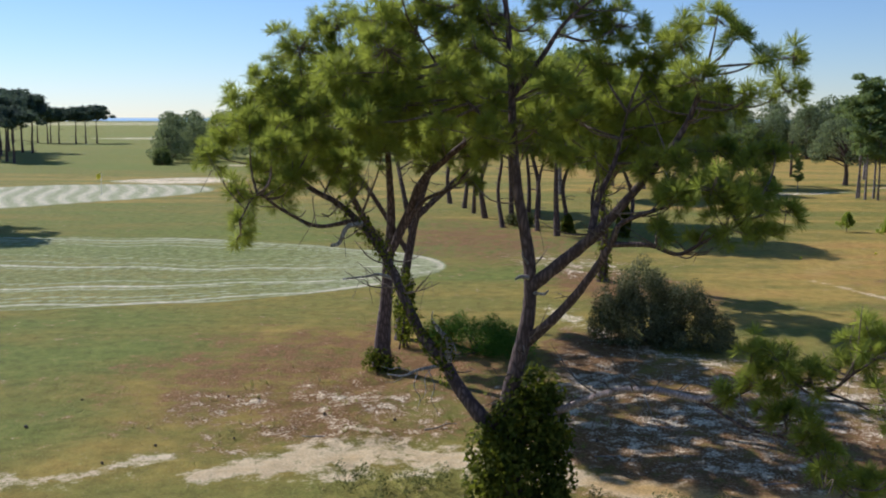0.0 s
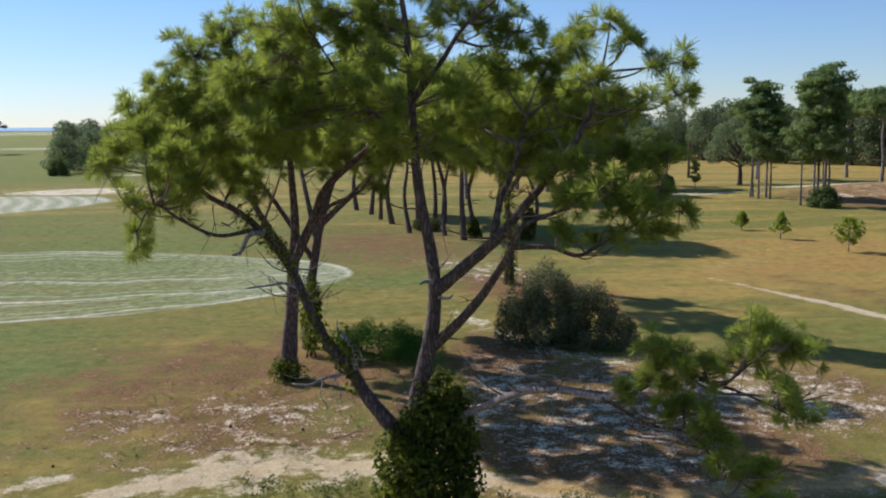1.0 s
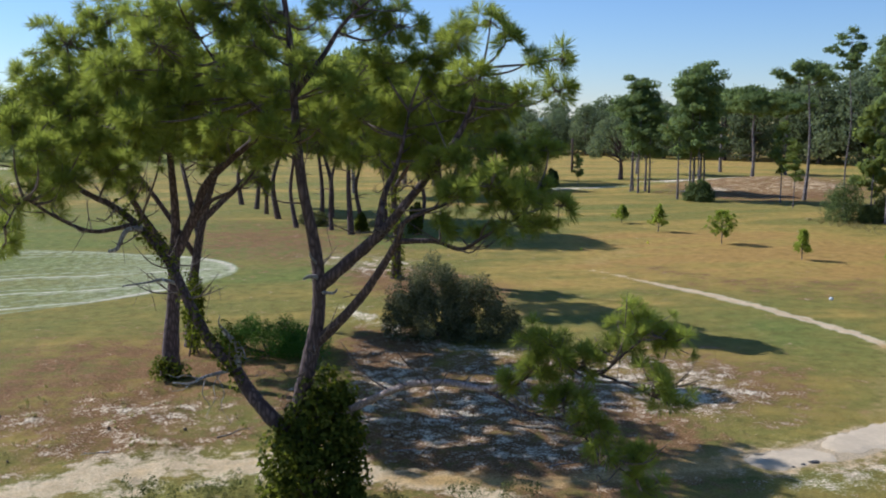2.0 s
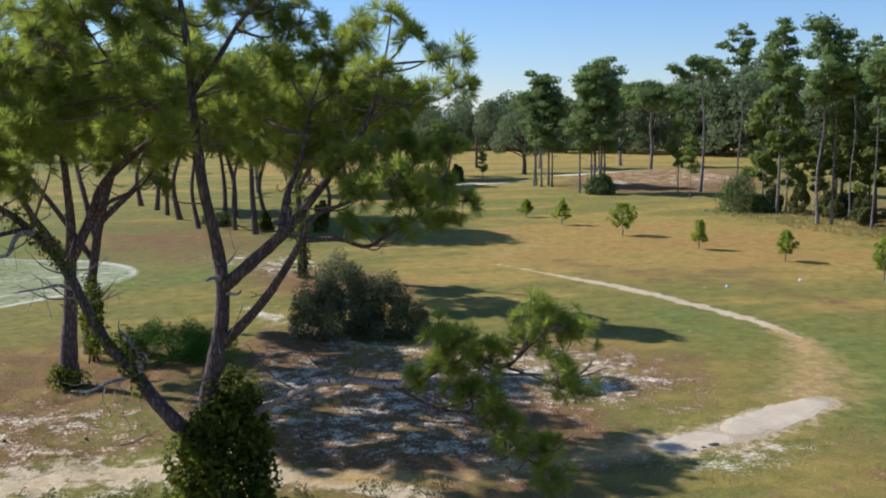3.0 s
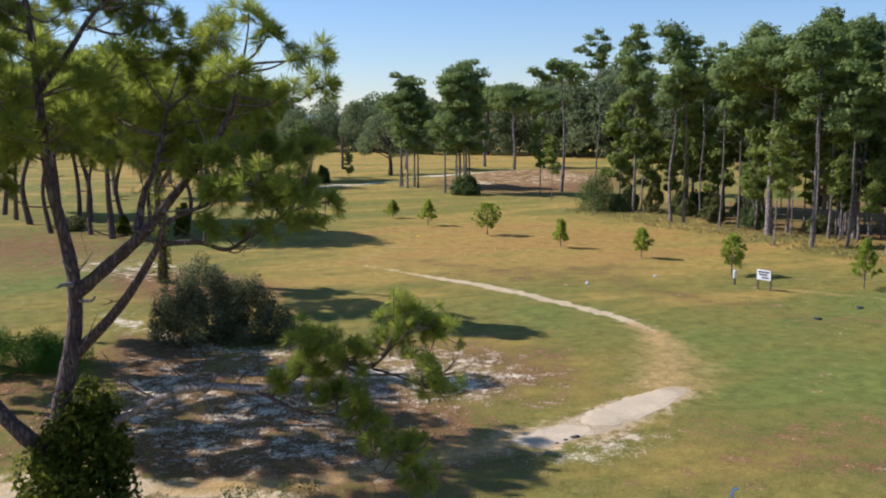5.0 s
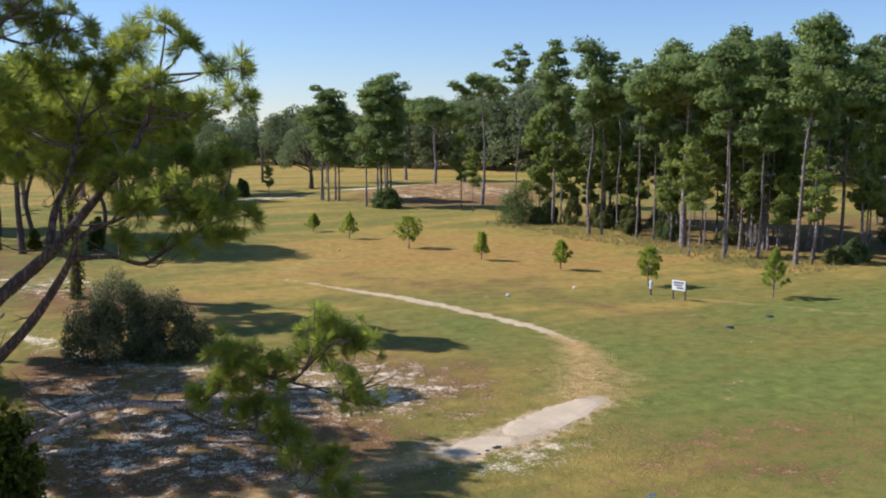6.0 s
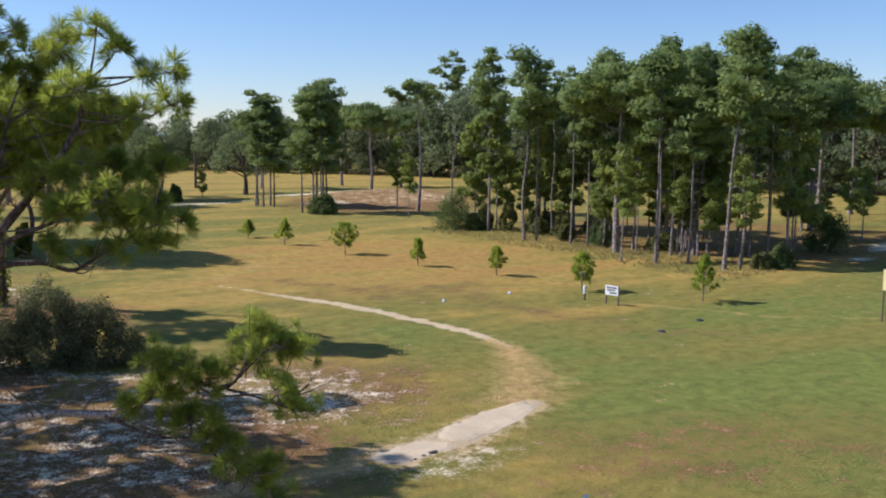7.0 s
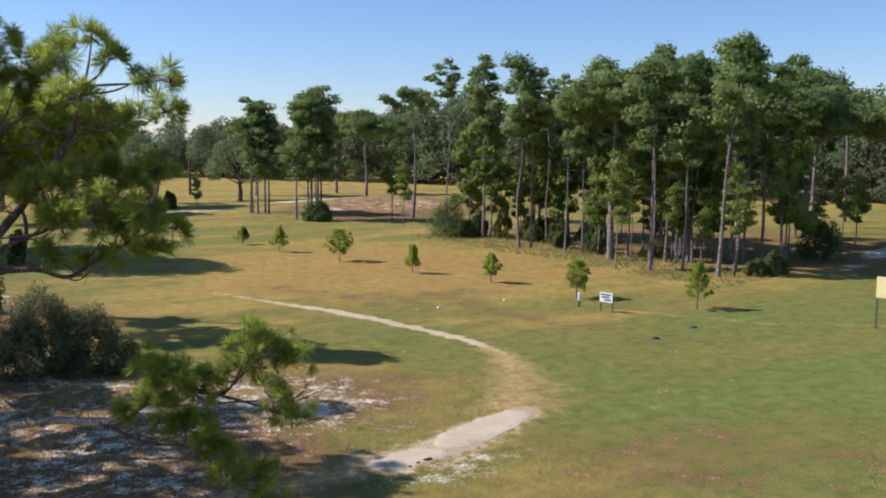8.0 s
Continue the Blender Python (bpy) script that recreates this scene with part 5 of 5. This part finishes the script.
WOOD = [(112, 30), (108, 62), (104, 92), (95, 122), (82, 147), (66, 172), (45, 190), (22, 198), (0, 205), (-24, 212)]
for (ax, ay), (bx, by) in zip(WOOD[:-1], WOOD[1:]):
    for k in range(5):
        s = (k + R.random() * 0.6) / 5
        for row in range(2 + k % 2):
            d = 5 + row * 9 + R.uniform(-2, 2)
            x, y = ax + (bx - ax) * s, ay + (by - ay) * s
            u = 1 + d / math.hypot(x, y)
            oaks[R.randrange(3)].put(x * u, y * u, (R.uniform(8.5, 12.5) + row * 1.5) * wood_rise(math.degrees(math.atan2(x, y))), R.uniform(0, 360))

# undergrowth along the grove and at tree feet
for k, (x, y, rx, rz, mat) in enumerate(((42.6, 60.2, 1.7, 2.9, OAK), (44.0, 59.3, 1.0, 1.4, OAK), (48.8, 56.0, 1.2, 1.5, OAK), (50.5, 52.5, 1.4, 1.6, OAK), (46.5, 54.5, 0.9, 1.1, WEED),
                                         (46.0, 47.0, 1.2, 1.3, OAK), (45.2, 33.6, 0.7, 0.9, WEED), (46.5, 33.2, 0.85, 1.3, OAK),
                                         (55.4, 36.2, 1.7, 2.4, OAK), (40.6, 78.4, 1.5, 1.7, OAK), (33.9, 99.2, 0.8, 1.9, OAK), (52.0, 58.5, 1.2, 1.4, WEED), (-43.5, 148, 1.6, 3.0, OAK), (47.6, 43.2, 1.0, 1.0, WEED), (5.6, 67.5, 1.4, 0.4, WEED), (8.2, 62.5, 0.5, 1.3, IVY), (11.3, 59.6, 0.55, 2.6, IVY),
                                         (45.6, 57.2, 0.8, 2.6, WEED), (46.6, 55.6, 0.7, 2.0, WEED), (47.3, 52.8, 0.9, 1.7, WEED), (45.8, 50.8, 0.6, 1.3, WEED), (47.6, 49.0, 0.9, 1.6, OAK), (44.9, 59.0, 0.7, 2.2, WEED))):
    rr = np.random.default_rng(200 + k)
    far = math.hypot(x, y) > 80
    shrub("bush", (x, y, lie(x, y)), ragged(rr, (x, y, lie(x, y)), rx * 0.85, rx * 0.85, rz * 0.85, 40, rx * 0.26), 5200, 0.11 if far else 0.07, mat,
          "dark evergreen bush at the wood's edge" if mat is OAK else "yellow-green brushwood under the pines", "bush", 300 + k, 7, "undergrowth of the grove")


# ---- saplings in a line across the fairway ----
def sapling(x, y, h, reach, seed, label, style="cone"):
    rng = np.random.default_rng(seed)
    z = lie(x, y)
    tree = thing("pine_sapling", (x, y, z), label, "sapling", "saplings across the fairway")
    tg, bg, cg = Geo(), Geo(), Geo()
    lean = rng.normal(size=2) * 0.04
    tube(tg, [(x, y, z - 0.1), (x + lean[0], y + lean[1], z + h * 0.5), (x + lean[0] * 0.5, y, z + h * 0.93)], 0.035, 0.01, 7, 4)
    part("trunk", tg, BARK_FAR, tree, smooth=True)
    shapes = [tuft_shape(rng, 50, 0.22, 0.020, 1.2) for _ in range(5)]
    n = int(16 + 24 * reach)
    for k in range(n):                                            # boughs that sweep up at their ends
        s = (k + rng.random()) / n
        hz = h * (0.24 + 0.68 * s)
        prof = (1.08 - s) if style == "cone" else math.sin(math.pi * (0.2 + 0.75 * s))
        a = k * 2.4 + rng.normal() * 0.3
        o = reach * prof * (0.55 + 0.6 * rng.random())
        foot = np.array([x + lean[0] * 0.7, y + lean[1] * 0.7, z + hz - 0.2 * o])
        c = np.array([x + math.cos(a) * o, y + math.sin(a) * o, z + hz + 0.16 * o])
        bow = (foot + c) / 2 - np.array([0, 0, 0.10 * o])
        tube(bg, [foot, bow, c], 0.013, 0.005, 4, 3)
        spots = np.stack([c, c * 0.72 + foot * 0.28, bow, c + rng.normal(size=3) * 0.06, c * 0.6 + foot * 0.4 + rng.normal(size=3) * 0.07])
        dd = np.stack([c - foot + np.array([0, 0, 0.5 * o + 0.1])] * 5) + rng.normal(size=(5, 3)) * 0.1
        scatter(cg, shapes, spots, dd, np.array([1.0, 0.85, 0.7, 0.9, 0.9]) * (0.75 + 0.4 * rng.random(5)), rng)
    top = np.array([x + lean[0] * 0.5, y, z + h * 0.92])
    scatter(cg, shapes, top + np.array([[0, 0, 0], [0, 0, -0.12], [0.03, 0, -0.22]]), np.array([[0, 0, 1.0]] * 3), np.array([0.95, 0.9, 0.9]), rng)
    part("branchwork", bg, BARK_FAR, tree, smooth=True, kind="stuff")
    part("needles", cg, SAPLING, tree)
    return tree


for k, (x, y, h, r, st) in enumerate(((26.9, 63.2, 1.3, 0.55, "cone"), (27.1, 57.6, 1.75, 0.6, "cone"), (28.0, 50.9, 2.05, 0.85, "round"), (29.1, 44.4, 1.6, 0.45, "cone"),
                                      (30.9, 39.5, 1.6, 0.4, "round"), (31.6, 33.6, 2.0, 0.6, "round"), (34.2, 28.4, 2.2, 0.62, "cone"))):
    sapling(x, y, h, r, 60 + k, "small bright green pine sapling on dry grass" if st == "cone" else "bushy young pine sapling on dry grass", st)


# ---- small things on the course ----
def lathe(geo, x, y, z, profile, sides=12):
    """A turned shape: (radius, height) points round an upright axis."""
    a = np.arange(sides) * 2 * math.pi / sides
    v = np.concatenate([np.stack([x + np.cos(a) * r, y + np.sin(a) * r, np.full(sides, z + h)], -1) for r, h in profile])
    n = len(profile)
    faces = [(i * sides + k, i * sides + (k + 1) % sides, (i + 1) * sides + (k + 1) % sides, (i + 1) * sides + k) for i in range(n - 1) for k in range(sides)]
    geo.add(v, faces)
    geo.f.append([geo.n - sides + k for k in range(sides)])
    geo.f.append([geo.n - n * sides + k for k in range(sides)][::-1])


def tee_marker(x, y, mat, label, r=0.08):
    gg = Geo()
    z = lie(x, y)
    lathe(gg, x, y, z, [(0.03, -0.06), (0.035, 0.0), (r * 0.9, 0.005), (r, r * 0.5), (r * 0.95, r), (r * 0.6, r * 1.5), (r * 0.15, r * 1.65)])
    single("tee_marker", gg, mat, (x, y, z), label, "tee marker", "tee markers", smooth=True)


tee_marker(24.1, 34.5, WHITE, "small round white tee marker on mown grass")
tee_marker(28.0, 34.7, WHITE, "small round white tee marker on mown grass")
tee_marker(19.2, 50.7, FLAG, "small round yellow tee marker on mown grass", 0.07)
tee_marker(24.0, 52.4, FLAG, "small round yellow tee marker on mown grass", 0.07)
for x, y in ((27.5, 24.7), (30.6, 25.5)):
    gg = Geo()
    lathe(gg, x, y, lie(x, y), [(0.05, -0.05), (0.15, 0.0), (0.16, 0.025), (0.14, 0.05), (0.05, 0.06)])
    single("tee_marker", gg, BLACK, (x, y, lie(x, y)), "flat dark blue tee marker on mown grass", "tee marker", "tee markers", smooth=True)


def slab_piece(line, seed, label):
    """A thin broken slab along (x, y, half width) points, with a ragged edge."""
    rng = np.random.default_rng(seed)
    c = curve_points([(x, y, w) for x, y, w in line], 8)
    d = unit(np.gradient(c[:, :2], axis=0))
    side = np.stack([-d[:, 1], d[:, 0]], -1)
    n, m = len(c), 7
    top = []
    for i in range(n):
        fade = min(1.0, 0.55 + 0.25 * min(i, n - 1 - i))
        lo, hi = c[i, 2] * fade * (1 + rng.normal() * 0.10), c[i, 2] * fade * (1 + rng.normal() * 0.10)
        for k in range(m):
            u = -lo + (lo + hi) * k / (m - 1)
            x, y = c[i, 0] + side[i, 0] * u, c[i, 1] + side[i, 1] * u
            top.append((x, y, lie(x, y) + 0.020 - 0.016 * (abs(k - 3) == 3 or i in (0, n - 1)) + rng.normal() * 0.002))
    top = np.array(top)
    low = top - np.array([0, 0, 0.12])
    rim = [k for k in range(m)] + [i * m + m - 1 for i in range(1, n)] + [(n - 1) * m + k for k in range(m - 2, -1, -1)] + [i * m for i in range(n - 2, 0, -1)]
    faces = [(i * m + k, (i + 1) * m + k, (i + 1) * m + k + 1, i * m + k + 1) for i in range(n - 1) for k in range(m - 1)]
    faces += [(a, b, b + n * m, a + n * m) for a, b in zip(rim, rim[1:] + rim[:1])]
    gg = Geo()
    gg.add(np.vstack([top, low]), [q[::-1] for q in faces])
    at = (c[n // 2, 0], c[n // 2, 1], 0)
    single("paving_slab", gg, CONCRETE, at, label, "paving", "broken slabs of the cart track")


slab_piece([(13.2, 18.45, 0.42), (14.4, 18.85, 0.6), (15.6, 19.3, 0.62), (16.9, 19.75, 0.32)], 91, "pale worn concrete slab sunk in the sandy track")
slab_piece([(10.9, 18.05, 0.3), (12.0, 18.15, 0.5), (13.0, 18.4, 0.5)], 92, "sand-strewn concrete slab sunk in the track")

for k, (x, y, r) in enumerate(((12.33, 17.78, 0.075), (12.02, 17.72, 0.045), (11.75, 17.66, 0.035))):
    bm = bmesh.new()
    bmesh.ops.create_icosphere(bm, subdivisions=2, radius=r)
    rr = random.Random(k)
    for v in bm.verts:
        v.co *= 1 + rr.uniform(-0.22, 0.22)
        v.co.z *= 0.45
        v.co.x *= 1.5
    bm.verts.index_update()
    gg = Geo()
    gg.add(np.array([v.co[:] for v in bm.verts]) + np.array([x, y, lie(x, y) + r * 0.2]), [[v.index for v in q.verts] for q in bm.faces])
    bm.free()
    single("asphalt_lump", gg, ASPHALT, (x, y, lie(x, y)), "dark lump of broken asphalt beside the slab", "rubble", "asphalt lumps by the track")


def pine_cone(x, y, turn, size):
    """A lying cone with rings of open scales."""
    gg = Geo()
    z = lie(x, y) + 0.35 * size
    c, s = math.cos(turn), math.sin(turn)
    prof = [(0.05, -0.5), (0.26, -0.42), (0.36, -0.2), (0.34, 0.05), (0.24, 0.3), (0.08, 0.5)]
    sides, v = 10, []
    for i, (r, u) in enumerate(prof):
        for k in range(sides):
            a = (k + 0.5 * (i % 2)) * 6.2832 / sides
            q = r * (1.25 if k % 2 else 0.85)
            v.append((x + size * (c * u - s * q * math.cos(a)), y + size * (s * u + c * q * math.cos(a)), z + size * q * math.sin(a)))
    n = len(prof)
    gg.add(v, [(i * sides + k, i * sides + (k + 1) % sides, (i + 1) * sides + (k + 1) % sides, (i + 1) * sides + k) for i in range(n - 1) for k in range(sides)])
    gg.f.append(list(range(sides))[::-1])
    gg.f.append([(n - 1) * sides + k for k in range(sides)])
    single("pine_cone", gg, CONE, (x, y, lie(x, y)), "brown pine cone lying on the dry grass", "pine cone", "fallen pine cones")


for k, (x, y) in enumerate(((-9.6, 24.6), (-6.6, 21.1), (-10.1, 22.3), (-4.9, 21.6), (-3.0, 23.4), (-1.2, 23.0), (-5.8, 25.0), (-7.4, 19.9), (3.6, 21.4), (5.2, 20.3), (6.9, 22.2), (8.8, 19.7), (10.1, 21.3), (4.4, 24.4), (2.4, 22.5))):
    pine_cone(x, y, k * 1.7, 0.07 + 0.015 * (k % 3))


def fallen_twig(x, y, turn, length, seed):
    rng = np.random.default_rng(seed)
    c, s = math.cos(turn), math.sin(turn)
    pts = [(x + c * length * u - s * w, y + s * length * u + c * w, lie(x + c * length * u, y + s * length * u) + 0.015) for u, w in zip((0, 0.35, 0.7, 1), rng.normal(size=4) * 0.05)]
    gg = Geo()
    tube(gg, pts, 0.016, 0.006, 6, 4)
    tube(gg, [pts[2], (pts[2][0] + c * 0.15 - s * 0.15, pts[2][1] + s * 0.15 + c * 0.15, pts[2][2] + 0.03)], 0.008, 0.004, 5, 3)
    single("fallen_twig", gg, DEADWOOD, (x, y, lie(x, y)), "pale fallen twig on the sand", "twig", "fallen twigs", smooth=True)


for k, (x, y, a, ln) in enumerate(((3.4, 20.4, 0.4, 0.9), (5.6, 22.6, 2.6, 0.7), (7.8, 21.0, 1.1, 0.8), (4.2, 26.0, 0.2, 1.0), (8.6, 25.2, 2.0, 0.6), (-0.4, 22.2, 0.7, 0.9), (-2.8, 21.8, 2.9, 0.6), (6.6, 18.8, 0.1, 0.8))):
    fallen_twig(x, y, a, ln, 500 + k)


def board_sign(x, y, width, low, top, turn, face, label, bars=True):
    z = lie(x, y)
    sign = thing("sign", (x, y, z), label, "sign")
    c, s = math.cos(radians(turn)), math.sin(radians(turn))
    for k in (-1, 1):
        gg = Geo()
        box(gg, x + c * k * width * 0.46 - s * 0.03, y + s * k * width * 0.46 + c * 0.03, z + top / 2 - 0.08, 0.06, 0.06, top + 0.14, turn, 0.006)
        part("post", gg, POST, sign)
    gg = Geo()
    box(gg, x + s * 0.02, y - c * 0.02, z + (low + top) / 2, width, 0.03, top - low, turn, 0.005)
    panel = part("panel", gg, face, sign)
    if bars:
        for k, (u, w, h) in enumerate(((0.0, 0.78, 0.78), (-0.04, 0.62, 0.52), (0.12, 0.52, 0.25))):
            gg = Geo()
            box(gg, x + c * u * width + s * 0.038, y + s * u * width - c * 0.038, z + low + (top - low) * h, width * w, 0.006, (top - low) * 0.17, turn, 0.001)
            part("lettering", gg, GREY_INK, panel, "unreadable grey line of lettering")
    return sign


board_sign(30.2, 30.15, 0.68, 0.43, 0.87, -78, WHITE, "small white notice board on two dark posts")
board_sign(36.47, 20.72, 0.8, 1.30, 2.16, -82, YELLOW, "pale yellow board on two posts", False)

post = thing("marker_post", (30.0, 31.7, lie(30.0, 31.7)), "thin white marker post with a dark band", "post")
gg = Geo()
lathe(gg, 30.0, 31.7, lie(30, 31.7), [(0.05, -0.1), (0.05, 0.3), (0.045, 0.305)])
part("stake", gg, POST, post, smooth=False)
gg = Geo()
lathe(gg, 30.0, 31.7, lie(30, 31.7), [(0.07, 0.305), (0.075, 0.32), (0.075, 0.6), (0.06, 0.66), (0.02, 0.68)])
part("head", gg, WHITE, post, "white painted head")

pipe = Geo()
px, py = 11.66, 11.95
tube(pipe, [(px, py, -0.1), (px, py, 0.4), (px, py, 0.84), (px + 0.01, py - 0.01, 0.96), (px + 0.05, py - 0.03, 1.01), (px + 0.09, py - 0.06, 1.02)], 0.03, 0.03, 10, 5)
single("vent_pipe", pipe, WHITE, (px, py, 0), "bent white plastic pipe in the grass", "pipe", smooth=True)

flagstick = thing("flagstick", (-32.9, 91.7, lie(-32.9, 91.7)), "golf flagstick with a yellow flag on the green", "flag")
gg = Geo()
z0 = lie(-32.9, 91.7)
lathe(gg, -32.9, 91.7, z0, [(0.02, -0.1), (0.018, 1.2), (0.012, 2.2), (0.004, 2.22)], 8)
part("pole", gg, WHITE, flagstick, smooth=True)
gg = Geo()
u = np.linspace(0, 1, 9)
rows_v = []
for side in (0.004, -0.004):
    for top in (2.18, 1.66):
        rows_v.append(np.stack([-32.89 - 0.45 * u, 91.7 + 0.06 * np.sin(u * 7) + side, z0 + top - 0.22 * u * (1 if top > 2 else 0.75)], -1))
gg.add(np.concatenate(rows_v), [(k, k + 1, k + 10, k + 9) for k in range(8)] + [(k + 18, k + 27, k + 28, k + 19) for k in range(8)]
       + [(k, k + 18, k + 19, k + 1) for k in range(8)] + [(k + 9, k + 10, k + 28, k + 27) for k in range(8)] + [(8, 26, 35, 17)])
part("flag", gg, FLAG, flagstick, "yellow cloth flag")

gg = Geo()
lathe(gg, 44.7, 122.9, lie(44.7, 122.9), [(0.19, -0.3), (0.18, 1.0), (0.15, 4.4), (0.13, 4.55), (0.05, 4.6)], 10)
single("wooden_pole", gg, BARK, (44.7, 122.9, 0), "dark bare wooden pole on the far grass", "pole", smooth=True)


# ---- loose ground cover ----
def grass(name, count, box_x, box_y, keep, h, width, mat, label, seed, blades=5):
    rng = np.random.default_rng(seed)
    x = rng.uniform(*box_x, count)
    y = rng.uniform(*box_y, count)
    on = rng.random(count) < keep(x, y)
    x, y = x[on], y[on]
    p = np.stack([x, y, height(x, y) - 0.01], -1)
    shapes = [tuft_shape(rng, blades, h, width, 0.95, "blade") for _ in range(6)]
    gg = Geo()
    scatter(gg, shapes, p, np.array([0, 0, 1.0]) + rng.normal(size=p.shape) * 0.15, 0.5 + 0.9 * rng.random(len(p)), rng)
    tagged(new(name, gg.mesh(name, mat)), label, "grass", kind="stuff")


def rough_grass(x, y):
    m = ground_masks(x, y)
    v = np.clip(1.0 - 1.1 * m["sand"] - 1.4 * m["track"] - 0.8 * m["dirt"] - 1.2 * m["topdress"] - 2 * m["slab"], 0, 1)
    clump = 0.5 + 0.5 * np.sin(x * 1.7 + 2 * np.sin(y * 0.9)) * np.sin(y * 1.9 + 1.5 * np.sin(x * 0.8))
    return v * (0.25 + 0.75 * clump) * np.clip(1.4 - np.hypot(x, y) / 42, 0, 1)


def tussocky(x, y):
    return ell(x, y, -0.5, 23.5, 8.0, 6.5, 0, 0.5)


grass("dry_grass", 60000, (-12, 16), (13, 38), rough_grass, 0.04, 0.007, BLADES, "short dry yellow-green grass tufts", 71)
grass("green_weeds", 1600, (-12, 26), (14, 34), lambda x, y: rough_grass(x, y) * np.clip(ground_masks(x, y)["green"] - 0.3, 0, 1) * 1.6, 0.05, 0.009, GREEN_BLADES, "low green weeds in the grass", 72)
grass("tussocks", 3600, (-12, 8), (17, 34), lambda x, y: tussocky(x, y) * (relief(x, y) * 14 + 0.35) - ground_masks(x, y)["track"] - 0.4 * ground_masks(x, y)["sand"], 0.13, 0.012, BLADES, "tan tussocks on the unmown ground", 73, 16)
grass("green_tussocks", 1900, (-12, 9), (17, 36), lambda x, y: tussocky(x, y) * (relief(x, y) * 14 + 0.25) - ground_masks(x, y)["track"] - 0.6 * ground_masks(x, y)["sand"], 0.12, 0.014, GREEN_BLADES, "green tussocks on the unmown ground", 74, 14)
grass("tall_grass", 5200, (40, 60), (32, 62), lambda x, y: np.clip(1.25 - np.abs(x - 43.4 - 0.5 * np.sin(y * 0.6)) / 4.0, 0, 1), 0.22, 0.03, BLADES, "tall dry grass along the grove's edge", 75, 12)
